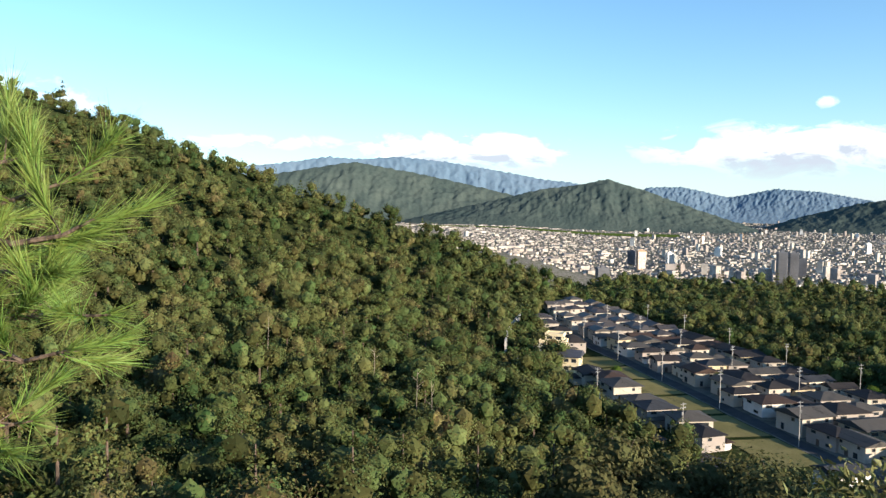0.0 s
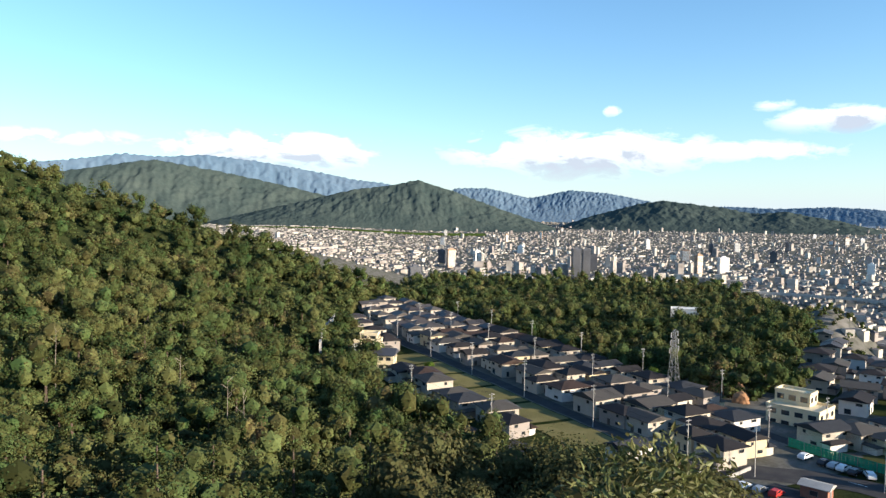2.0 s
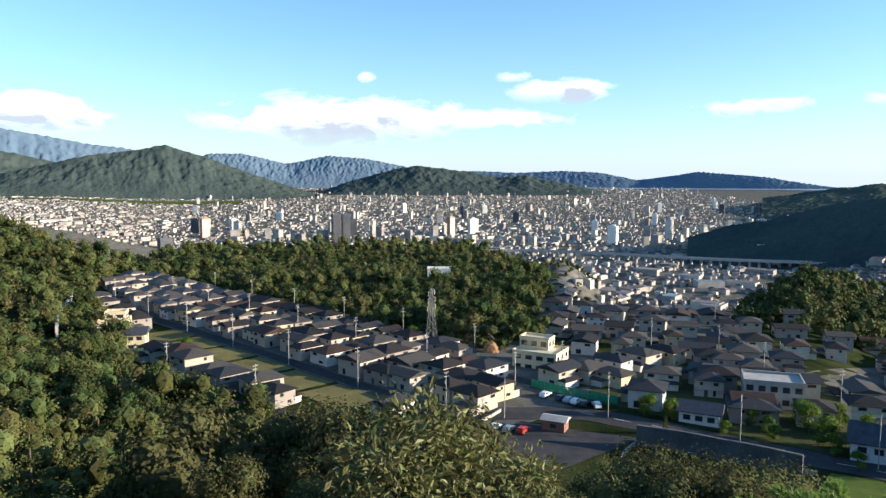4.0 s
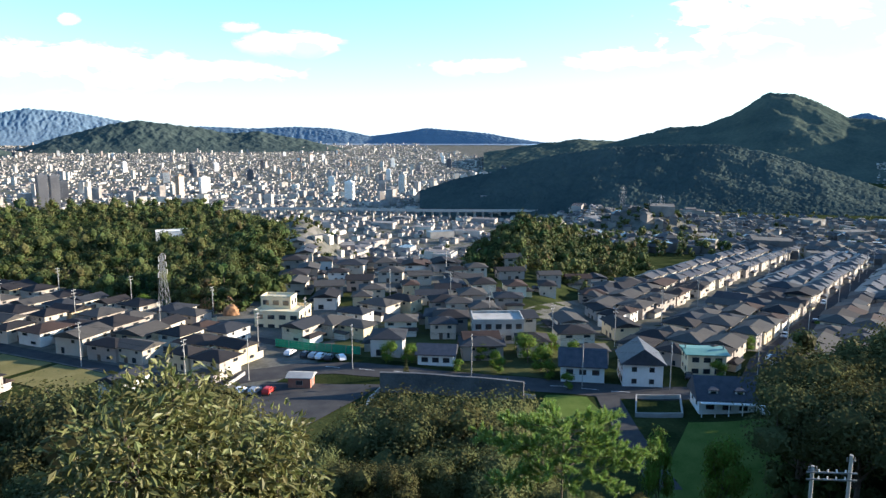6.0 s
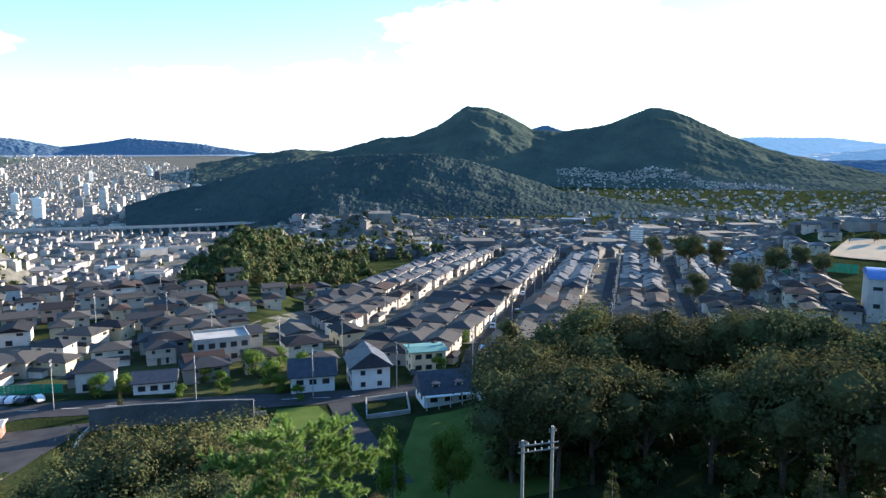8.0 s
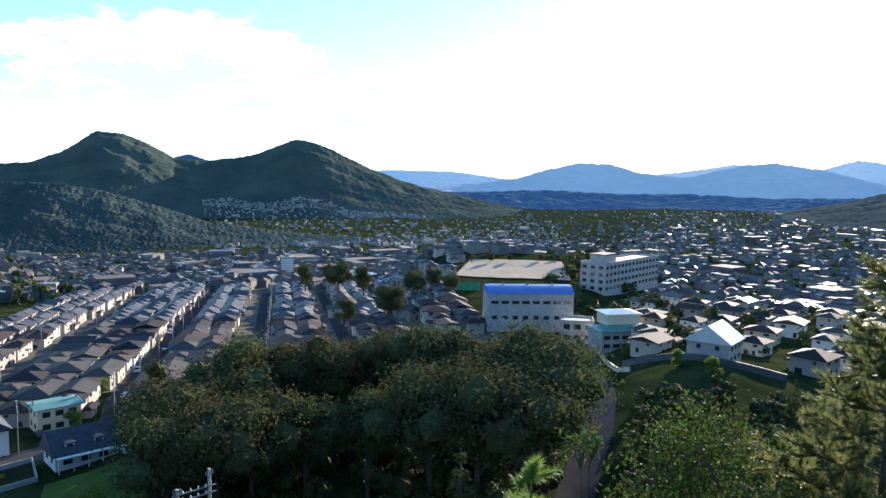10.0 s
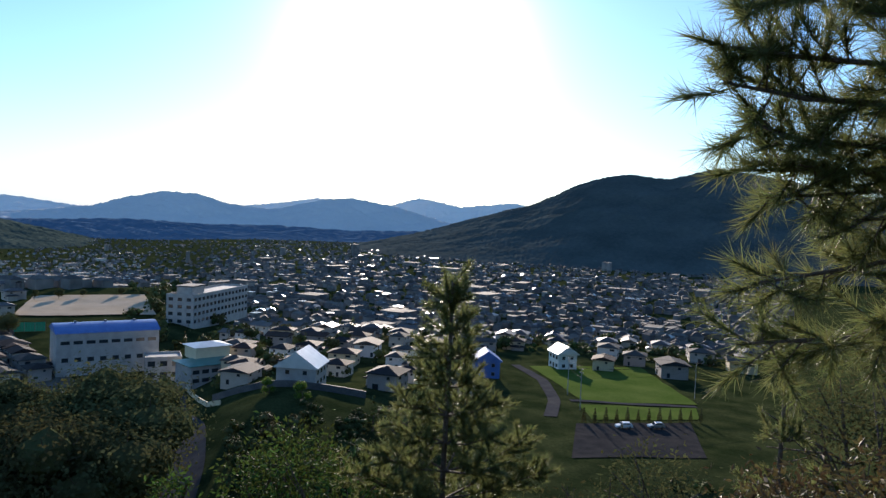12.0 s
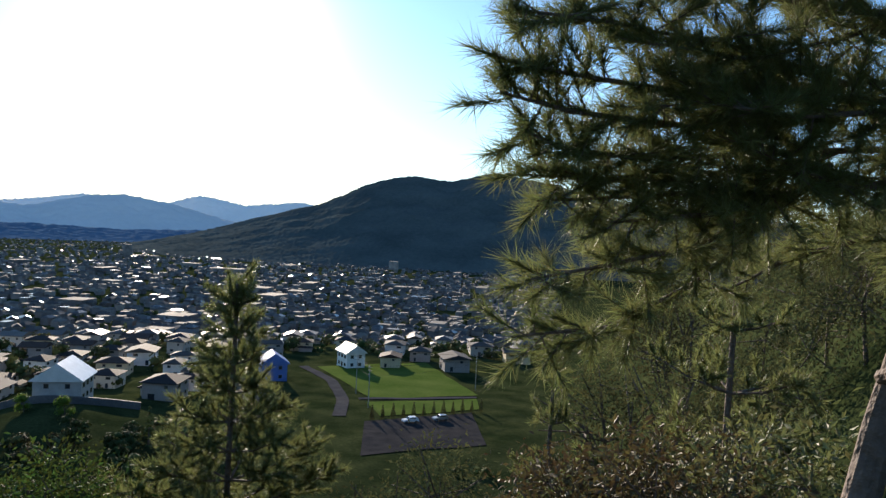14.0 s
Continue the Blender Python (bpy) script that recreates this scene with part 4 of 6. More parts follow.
def place(ob, x, y, turn, dz=0.0):
    ob.matrix_basis = pose(x, y, height(x, y) + dz, 0, 0, turn)
    return ob


b = new("apartment_building")
flat_block(b, -7, -5.5, 7, 5.5, -3, 5.8, M_CREAM, 2, 4, 3)
flat_block(b, -7, 0, 2.5, 5.4, 5.81, 9, M_CREAM, 1, 3, 2)
tagged(place(b, 146, 167, -62, -1), "stepped cream flat-roofed building with terraces", "building")
b = new("public_hall")
flat_block(b, -7, -5, 7, 5, -2, 6.5, M_CONCRETE, 2, 5, 3)
tagged(place(b, 171, 106, -52), "pale grey flat-roofed two-storey building", "building")
b = new("white_works")
flat_block(b, -8, -4, 8, 4, -4, 4.5, M_WHITE, 1, 0, 0)
tagged(place(b, 230, 351, -33, 0), "low white flat-roofed building among trees", "building")

b = new("school_building")
# white walls given the grey of concrete, to put their shade into the colour
flat_block(b, 0, 0, 60, 14, -3, 14, M_CONCRETE, 4, 15, 3, 0.9)
part("roof_tower", box_mesh(4, 3, 14.01, 16, 11, 18), M_CONCRETE, b)
part("roof_edge", box_mesh(3.5, 2.5, 18.01, 16.5, 11.5, 18.6), M_DARKWALL, b)
tagged(b, "long white four-storey school building with rows of windows", "school")
b.matrix_basis = pose(330, -157, 94, 0, 0, math.degrees(math.atan2(-49, 36)))

g = new("gymnasium")
# concrete grey on a white wall: its shaded side as base colour
part("wall", box_mesh(-17, -9, -3, 17, 9, 14.5), M_CONCRETE, g)
bm = bmesh.new()
prof = [(-9.4 + 18.8 * i / 12, 14.3 + 2.6 * math.sin(math.pi * i / 12)) for i in range(13)]
for x in (-17.4, 17.4):
    vs = [bm.verts.new((x, y, z)) for y, z in prof]
bm.verts.ensure_lookup_table()
for i in range(12):
    bm.faces.new((bm.verts[i], bm.verts[13 + i], bm.verts[14 + i], bm.verts[i + 1]))
for k in (0, 13):
    bm.faces.new([bm.verts[k + i] for i in range(13)])
bm.faces.new((bm.verts[0], bm.verts[12], bm.verts[25], bm.verts[13]))
bmesh.ops.recalc_face_normals(bm, faces=bm.faces)
part("roof", bm, M_BLUE, g, "blue barrel-vaulted metal roof")
for i in range(8):
    for y, sd in ((-9, "s"), (9, "n")):
        window(g, -14.5 + i * 4.1, y, 10.4, 3.0, 1.3, sd)
        window(g, -14.5 + i * 4.1, y, 4.2, 2.2, 1.6, sd)
for i in range(3):
    part("roof_vent", box_mesh(-10.4 + i * 10, -0.4, 16.7, -9.6 + i * 10, 0.4, 17.5), M_STEEL, g)
tagged(place(g, 277, -98, -100 + 180), "white gymnasium with a blue barrel roof", "gymnasium")
b = new("school_annex")
# white annex toned down to concrete grey for the shade on it
flat_block(b, -6, -5, 6, 5, -3, 8, M_CONCRETE, 2, 3, 3)
tagged(place(b, 254, -110, -110), "white flat-roofed annex beside the gymnasium", "building")

b = new("green_roofed_hall")
part("wall", box_mesh(-10, -6, -3, 10, 6, 6.2), M_CONCRETE, b)
part("roof", roof_mesh(-10, -6, 10, 6, 6.2, 1.6, 0.9), M_TEAL, b, "faded green sheet-metal roof")
part("upper_wall", box_mesh(-6, -1, 7, 6, 8, 11.2), M_CREAM, b)
part("upper_roof", roof_mesh(-6, -1, 6, 8, 11.2, 1.2, 0.8), M_SHEET, b, "pale shiny sheet-metal roof")
for i in range(6):
    for lev in (0.6, 3.4):
        window(b, -8.2 + i * 3.3, -6, lev, 2.4, 1.4, "s")
tagged(place(b, 231, -117, 118 - 180 - 29), "two-tiered hall with green and pale metal roofs", "building")


def big_house(name, label, w, d, st, x, y, turn, wall_mat, roof_mat, dz=0.0, dormers=False, rise=0.42):
    h = new(name)
    ht = st * 2.8
    bm = bmesh.new()
    box(bm, -w / 2, -d / 2, -3, w / 2, d / 2, ht)
    for sx in (-1, 1):
        bm.faces.new([bm.verts.new(p) for p in ((sx * w / 2, -d / 2, ht), (sx * w / 2, d / 2, ht), (sx * w / 2, 0, ht + d * rise))])
    part("wall", bm, wall_mat, h)
    part("roof", roof_mesh(-w / 2, -d / 2, w / 2, d / 2, ht, d * rise, 0.7, 0.0, 0.2), roof_mat, h)
    for i in range(3):
        for lev in range(st):
            window(h, (i - 1) * w * 0.3, -d / 2, lev * 2.8 + 0.8, 1.7, 1.3, "s")
            window(h, (i - 1) * w * 0.3, d / 2, lev * 2.8 + 0.8, 1.5, 1.2, "n")
    for sd, sx in (("e", w / 2), ("w", -w / 2)):
        for lev in range(st):
            for yy in (-d * 0.22, d * 0.22):
                window(h, sx, yy, lev * 2.8 + 0.9, 1.2, 1.2, sd)
        window(h, sx, 0, ht + 0.4, 1.0, 1.0, sd)
    if dormers:
        for i in (-1, 1):
            dm = part("dormer", box_mesh(i * w * 0.24 - 0.9, -d / 2 + 0.7, ht + 0.3, i * w * 0.24 + 0.9, -d * 0.1, ht + 1.9), wall_mat, h)
            part("dormer_roof", roof_mesh(i * w * 0.24 - 0.9, -d / 2 + 0.7, i * w * 0.24 + 0.9, -d * 0.1, ht + 1.9, 0.45, 0.2, 0.3), roof_mat, dm)
            window(h, i * w * 0.24, -d / 2 + 0.7, ht + 0.7, 1.2, 1.0, "s")
        part("porch", box_mesh(-w / 2, -d / 2 - 1.8, 2.5, w / 2, -d / 2 - 0.01, 2.7), M_WHITE, h)
        for i in range(5):
            part("porch_post", box_mesh(-w / 2 + 0.1 + i * (w - 0.35) / 4, -d / 2 - 1.75, -3, -w / 2 + 0.25 + i * (w - 0.35) / 4, -d / 2 - 1.6, 2.5), M_WHITE, h)
    part("door", box_mesh(-0.5, d / 2 + 0.003, 0, 0.5, d / 2 + 0.07, 2.1), M_BARK, h)
    return tagged(place(h, x, y, turn, dz), label, "house")


big_house("gabled_house", "white house with steep navy gable roof and dormers", 11, 8, 1, 153, 39, -60 - 90 + 90, M_WHITE, M_DARKROOF, 0, True, 0.5)
big_house("white_house", "large white house with a dark gable roof", 9.5, 9, 2, 161, 60, 30, M_WHITE, M_DARKROOF)
big_house("garage_house", "low house with carports and a grey gable roof", 10, 8, 1, 155, 72, -62, M_WHITE, M_DARKROOF, 1.0)
big_house("bungalow", "single-storey house with a dark tiled roof", 9, 7, 1, 144, 107, -60, M_WHITE, M_DARKROOF, 0, False, 0.28)
big_house("flat_roofed_shop", "tan house with two pale green flat roof sheets", 9, 7, 2, 177, 50, -60, M_CREAM, M_TEAL, 0, False, 0.08)
big_house("terrace_house", "white gabled house with a glinting pale roof", 11, 11, 2, 170, -113, -50, M_CONCRETE, M_SHEET, 0, False, 0.4)
big_house("field_house", "white two-storey house with a pale roof by the field", 9, 7, 2, 157, -216, -30, M_WHITE, M_SHEET)
big_house("blue_house", "house covered in blue metal cladding", 8, 8, 2, 160, -178, -40, M_BLUE, M_BLUE)
big_house("corner_house", "large cream house of three flat-roofed blocks", 9, 8, 2, 46, 262, -20, M_CREAM, M_DARKROOF, 0, False, 0.25)
b = new("cream_block_house")
flat_block(b, -5, -4, 5, 4, -2, 6, M_CREAM, 2, 3, 2)
flat_block(b, -3, -2, 4, 3.9, 6.01, 8.6, M_CREAM, 1, 2, 2)
tagged(place(b, 44, 284, -20), "cream flat-roofed house in stepped blocks", "house")
b = new("brick_hut")
part("wall", box_mesh(-2.6, -1.9, -1, 2.6, 1.9, 2.7), M_BRICK, b)
part("roof", roof_mesh(-2.6, -1.9, 2.6, 1.9, 2.7, 0.7, 0.5, 0.0), M_CONCRETE, b)
window(b, 0, -1.9, 0.9, 1.6, 1.1, "s")
part("door", box_mesh(2.603, -0.5, 0, 2.66, 0.5, 2.0), M_FRAME, b)
tagged(place(b, 111, 121.5, -58), "small reddish brick hut with a pale roof", "hut")
for k in range(2):
    v = new("vending_machine")
    part("cabinet", box_mesh(-0.5, -0.4, 0, 0.5, 0.4, 1.85), M_RED, v)
    part("display", box_mesh(-0.42, -0.43, 0.8, 0.42, -0.401, 1.7), M_GLASS, v)
    part("slot", box_mesh(-0.35, -0.42, 0.2, 0.35, -0.401, 0.4), M_FRAME, v)
    tagged(place(v, 113.5 + k * 0.6, 124.5 - k, -58, 0.15), "red drinks vending machine beside the hut", "vending machine", "vending machines by the hut")

# the twin apartment tower and the taller blocks in the city
M_TOWER = material("tower cladding", (0.08, 0.085, 0.10), (0.12, 0.125, 0.14), scale=0.05)
M_TILE = material("tan tile", (0.36, 0.24, 0.16), (0.46, 0.32, 0.22), scale=0.05)


def tower(name, label, w, d, h, floors, az, r, mat, turn=0.0):
    t = new(name)
    part("wall", box_mesh(-w / 2, -d / 2, -5, w / 2, d / 2, h), mat, t)
    bm = bmesh.new()
    for f in range(floors):
        z = 2 + (h - 4) * f / floors
        for sx in (-1, 1):
            box(bm, -w * 0.46, sx * d / 2 + (0 if sx > 0 else -0.9), z, w * 0.46, sx * d / 2 + (0.9 if sx > 0 else 0), z + 1.2)
    tagged(part("balcony", bm, M_WHITE if mat is not M_TOWER else M_TOWER, t), kind="stuff")
    bm = bmesh.new()
    for f in range(floors):
        z = 3.3 + (h - 4) * f / floors
        for sx in (-1, 1):
            for i in range(5):
                y0 = -d / 2 + d * (i + 0.2) / 5
                box(bm, sx * w / 2 - 0.1, y0, z, sx * w / 2 + 0.1, y0 + d * 0.11, z + 1.4)
    tagged(part("glazing", bm, M_GLASS, t), kind="stuff")
    part("roof_plant", box_mesh(-w * 0.2, -d * 0.2, h + 0.01, w * 0.2, d * 0.2, h + 3), mat, t)
    x, y = P(az, r)
    t.matrix_basis = pose(x, y, height(x, y), 0, 0, -az + turn)
    return tagged(t, label, "apartment tower", "apartment towers of the city")


tower("apartment_tower", "tall grey apartment tower of two joined slabs", 16, 20, 72, 24, 25.0, 1490, M_TOWER, 12)
tower("apartment_tower", "tall pale apartment slab beside a grey tower", 15, 18, 70, 24, 25.75, 1510, M_TOWER, 12)
tower("apartment_tower", "grey apartment block near the wooded ridge", 20, 14, 44, 13, 12.4, 1240, M_TOWER, 20)
rt = random.Random(5)
for i in range(46):
    az, r = rt.uniform(14, 60), rt.uniform(1500, 3600)
    if r > 1500 + (66 - az) * 200 and az > 50:
        continue
    k = 1 if r < 1800 else r / (1800 + (r - 1800) * 2.5)
    hgt = rt.choice((28, 34, 40, 48)) * k
    tower("apartment_tower", rt.choice(("pale apartment block with balconies in the city", "tan tiled apartment block in the city", "grey apartment block in the city")), rt.uniform(14, 26) * k, 13 * k, hgt, int(hgt / 3 / k), az, r, rt.choice((M_CONCRETE, M_TILE, M_WHITE, M_TOWER)), rt.uniform(-40, 40))
tower("apartment_tower", "pale tower block beyond the terraced rows", 14, 12, 21, 7, 90.6, 820, M_CONCRETE, 5)
tower("apartment_tower", "white low block beyond the terraced rows", 14, 12, 11, 4, 88.6, 800, M_CONCRETE, 5)

# elevated motorway across the city
v = new("viaduct")
line = [Vector(P(az, 1290 + 30 * math.sin(az * 0.2))) for az in np.linspace(37, 63, 40)]
bm = bmesh.new()
for a, b2 in zip(line, line[1:]):
    d = (b2 - a).normalized()
    s = Vector((-d.y, d.x)) * 7
    for lo, hi, f0, f1 in ((13, 15, -1, 1), (15.01, 16.4, -1, -0.94), (15.01, 16.4, 0.94, 1)):
        q = [a + s * f0, b2 + s * f0, b2 + s * f1, a + s * f1]
        vs = [bm.verts.new((p.x, p.y, z)) for z in (lo, hi) for p in q]
        for g in ((3, 2, 1, 0), (4, 5, 6, 7), (0, 1, 5, 4), (1, 2, 6, 5), (2, 3, 7, 6), (3, 0, 4, 7)):
            bm.faces.new([vs[j] for j in g])
bmesh.ops.recalc_face_normals(bm, faces=bm.faces)
part("deck", bm, M_CONCRETE, v)
for p in line[::1]:
    part("pier", box_mesh(p.x - 1.5, p.y - 1.5, height(p.x, p.y) - 3, p.x + 1.5, p.y + 1.5, 13), M_CONCRETE, v)
tagged(v, "long grey concrete elevated motorway on piers", "viaduct")


# ---- pylons, poles, wires ----
def beam(bm, a, b, t):
    a, b = Vector(a), Vector(b)
    d = b - a
    m = Matrix.Translation((a + b) / 2) @ d.to_track_quat("Z", "Y").to_matrix().to_4x4()
    bmesh.ops.create_cube(bm, size=1, matrix=m @ Matrix.Diagonal((t, t, d.length, 1)))


def pylon(name, x, y, tall, base, turn, label, dz=0.0):
    p = new(name)
    t = max(0.07, tall * 0.0036)
    bm = bmesh.new()
    n = 7
    wd = [base * (1 - 0.86 * (i / n) ** 0.8) / 2 for i in range(n + 1)]
    for i in range(n):
        z0, z1 = tall * i / n, tall * (i + 1) / n
        c0 = [(-wd[i], -wd[i]), (wd[i], -wd[i]), (wd[i], wd[i]), (-wd[i], wd[i])]
        c1 = [(-wd[i + 1], -wd[i + 1]), (wd[i + 1], -wd[i + 1]), (wd[i + 1], wd[i + 1]), (-wd[i + 1], wd[i + 1])]
        for k in range(4):
            j = (k + 1) % 4
            beam(bm, (*c0[k], z0), (*c1[k], z1), t * 1.4)
            beam(bm, (*c0[k], z0), (*c1[j], z1), t * 0.8)
            beam(bm, (*c0[j], z0), (*c1[k], z1), t * 0.8)
            beam(bm, (*c1[k], z1), (*c1[j], z1), t * 0.8)
    part("lattice", bm, M_STEEL, p)
    for i, f in enumerate((0.72, 0.84, 0.96)):
        bm = bmesh.new()
        a = base * (0.75 - 0.1 * i)
        for s in (-1, 1):
            beam(bm, (0, 0.2, tall * f), (s * a, 0, tall * f + 0.4), t)
            beam(bm, (0, -0.2, tall * f + 1.2), (s * a, 0, tall * f + 0.4), t)
        arm = part("crossarm", bm, M_STEEL, p)
        for s in (-1, 1):
            part("insulator", box_mesh(s * a - 0.12, -0.12, tall * f - 1.2, s * a + 0.12, 0.12, tall * f + 0.3), M_CONCRETE, arm)
    return tagged(place(p, x, y, turn, dz), label, "pylon", "power pylons")


pylon("pylon", 128.8, 202.5, 20.5, 3.8, 30, "slim grey lattice power pylon behind the houses", -0.5)
pylon("pylon", 737, 302, 36, 8, 60, "grey lattice power pylon on the knoll", -3)
pylon("pylon", 800, 283, 44, 9, 60, "tall grey lattice power pylon on the knoll", -3)
pylon("pylon", 765, 282, 24, 5, 60, "small grey lattice power pylon on the knoll", -3)
pylon("pylon", 789, 200, 26, 6, 60, "grey lattice power pylon below the ridge", -3)
pylon("pylon", *P(86.2, 800), 22, 5, 60, "small grey lattice power pylon beyond the rows", -2)


def cyl(bm, a, b, r0, r1, seg=8):
    a, b = Vector(a), Vector(b)
    d = b - a
    m = Matrix.Translation((a + b) / 2) @ d.to_track_quat("Z", "Y").to_matrix().to_4x4()
    bmesh.ops.create_cone(bm, cap_ends=True, segments=seg, radius1=r0, radius2=r1, depth=d.length, matrix=m)


def pole_thing(tall, fat=0.12):
    p = new("utility_pole")
    bm = bmesh.new()
    cyl(bm, (0, 0, -1), (0, 0, tall), fat, fat * 0.7)
    part("shaft", bm, M_CONCRETE, p)
    for z in (tall - 0.5, tall - 1.4):
        arm = part("crossarm", box_mesh(-0.8, -0.05, z, 0.8, 0.05, z + 0.09), M_STEEL, p)
        for x in (-0.7, -0.35, 0.35, 0.7):
            bm = bmesh.new()
            cyl(bm, (x, 0, z + 0.09), (x, 0, z + 0.26), 0.045, 0.035, 6)
            part("insulator", bm, M_WHITE, arm)
    bm = bmesh.new()
    cyl(bm, (0.3, 0, tall - 3.0), (0.3, 0, tall - 2.3), 0.18, 0.18)
    part("transformer", bm, M_STEEL, p)
    return tagged(p, "tall grey concrete utility pole with crossarms", "utility pole", "utility poles")


pole = pole_thing(11.5)
pole_sets = []
for v0, u0 in ((14, -40), (40, -40), (61, -40)):
    pole_sets.append([tuple(EST_O + EST_U * (u0 + 34 * i) + EST_V * v0) for i in range(7)])
pole_sets.append([(176 + 36 * i, 37.2 + 0.6 * i) for i in range(9)])
pole_sets.append([(228 + 38 * i, 4) for i in range(7)])
pole_sets.append([(190 + 38 * i, 78.5) for i in range(8)])
pole_sets.append([(106, 134), (126.5, 120), (137.5, 92), (149, 69), (159, 52)])
pole_sets.append([(58, 172), (46, 212), (34, 250)])
pole_sets.append([(188, 160), (196, 140), (186, 118), (178, 92)])
pole_sets.append([(127, -178), (112, -163), (101, -206), (172, -196), (185, -180)])
pole_sets.append([(235, 170), (262, 205), (300, 240)])
M_WIRE = material("black cable", (0.02, 0.02, 0.02), (0.03, 0.03, 0.03), bump=0)


def wire(name, label, strands, thick):
    """Sagging cables, each strand a thin three-sided tube along its points."""
    line = new(name)
    for strand in strands:
        vs, fs = [], []
        for a, b in zip(strand, strand[1:]):
            a, b = Vector(a), Vector(b)
            n = 10
            sag = (b - a).length * 0.025
            for i in range(n + 1):
                f = i / n
                c = a.lerp(b, f) - Vector((0, 0, 4 * sag * f * (1 - f)))
                d = (b - a).normalized()
                s = Vector((-d.y, d.x, 0)) * thick
                base = len(vs)
                vs += [tuple(c + s), tuple(c - s), tuple(c + Vector((0, 0, thick * 1.6)))]
                if base:
                    for k in range(3):
                        fs.append((base - 3 + k, base - 3 + (k + 1) % 3, base + (k + 1) % 3, base + k))
        raw_mesh("cable", np.array(vs), np.array(fs), M_WIRE, line)
    return tagged(line, label, "cable")


first = True
for pts in pole_sets:
    tops = []
    for i, (x, y) in enumerate(pts):
        q = pts[min(i + 1, len(pts) - 1)] if i < len(pts) - 1 else pts[i - 1]
        turn = math.degrees(math.atan2(q[1] - y, q[0] - x)) + 90
        m = pose(x, y, height(x, y), 0, 0, turn)
        if first:
            pole.matrix_basis = m
            first = False
            o = pole
        else:
            o = copy_thing(pole, m)
        tops.append((x, y, height(x, y) + 11.4))
    spans = [[(x + off * 0.7, y + off * 0.7, z - low) for x, y, z in tops] for off, low in ((-0.8, 0), (0.0, 0), (0.8, 0), (0.0, 2.5))]
    wire("power_line", "thin black power cables sagging between poles", spans, 0.018)

# the two-legged pole on the slope below the lookout
hp = new("twin_pole")
for x, top in ((-1.7, 119.2), (1.7, 120.4)):
    bm = bmesh.new()
    cyl(bm, (x, 0, 104 - 112), (x, 0, top - 112), 0.21, 0.16, 12)
    part("shaft", bm, M_CONCRETE, hp)
for z in (5.9, 6.6):
    arm = part("crossarm", box_mesh(-2.3, -0.28, z, 2.3, -0.16, z + 0.14), M_STEEL, hp)
    for x in (-1.2, -0.4, 0.4, 1.2):
        bm = bmesh.new()
        cyl(bm, (x, -0.22, z + 0.14), (x, -0.22, z + 0.4), 0.09, 0.06, 6)
        part("insulator", bm, M_WHITE, arm)
for x, z in ((-1.7, 6.9), (1.7, 7.9)):
    bm = bmesh.new()
    for s in (-1, 1):
        cyl(bm, (x + s * 0.35, 0, z - 0.1), (x + s * 0.35, 0, z + 0.25), 0.08, 0.06, 6)
    beam(bm, (x - 0.4, 0, z - 0.12), (x + 0.4, 0, z - 0.12), 0.1)
    part("bracket", bm, M_STEEL, hp)
hp.matrix_basis = pose(73.2, 8.4, 112, 0, 0, -58)
tagged(hp, "twin grey concrete poles joined by a crossbar", "utility pole")


# ---- cars ----
def car(tint, label):
    c = new("car")
    bm = bmesh.new()
    prof = [(-2.1, 0.35), (-2.1, 0.85), (-1.95, 1.0), (-1.5, 1.48), (0.3, 1.5), (0.95, 1.0), (1.95, 0.85), (2.1, 0.6), (2.1, 0.35)]
    rings = [[bm.verts.new((x, y * (0.86 if z > 1.1 else 1.0), z)) for x, z in prof] for y in (-0.84, 0.84)]
    n = len(prof)
    for i in range(n):
        bm.faces.new((rings[0][i], rings[0][(i + 1) % n], rings[1][(i + 1) % n], rings[1][i]))
    bm.faces.new(rings[0][::-1])
    bm.faces.new(rings[1])
    bmesh.ops.recalc_face_normals(bm, faces=bm.faces)
    bmesh.ops.bevel(bm, geom=list(bm.edges), offset=0.06, segments=2, affect="EDGES")
    part("body", bm, tint, c)
    for s in (-1, 1):
        part("side_window", box_mesh(-1.35, s * 0.78 - 0.02, 1.02, 0.45, s * 0.78 + 0.02, 1.38), M_GLASS, c)
    bm = bmesh.new()
    bm.faces.new([bm.verts.new(p) for p in ((0.42, -0.62, 1.46), (0.42, 0.62, 1.46), (0.97, 0.68, 1.05), (0.97, -0.68, 1.05))])
    bmesh.ops.solidify(bm, geom=bm.faces[:], thickness=0.04)
    part("windscreen", bm, M_GLASS, c)
    for x in (-1.3, 1.3):
        for s in (-1, 1):
            bm = bmesh.new()
            cyl(bm, (x, s * 0.72, 0.32), (x, s * 0.9, 0.32), 0.32, 0.32, 14)
            wh = part("wheel", bm, M_WIRE, c)
            bm = bmesh.new()
            cyl(bm, (x, s * 0.89, 0.32), (x, s * 0.92, 0.32), 0.19, 0.17, 10)
            part("rim", bm, M_STEEL, wh)
    for s in (-1, 1):
        part("headlight", box_mesh(2.0, s * 0.6 - 0.14, 0.66, 2.11, s * 0.6 + 0.14, 0.8), M_WHITE, c)
    return tagged(c, label, "car")


M_CARWHITE = material("white car paint", (0.72, 0.72, 0.72), (0.78, 0.78, 0.78), rough=0.25, bump=0, spec=0.6)
M_CARDARK = material("dark car paint", (0.03, 0.03, 0.035), (0.05, 0.05, 0.055), rough=0.25, bump=0, spec=0.6)
M_CARSILVER = material("silver car paint", (0.38, 0.39, 0.40), (0.45, 0.46, 0.47), rough=0.3, bump=0, metal=0.5)
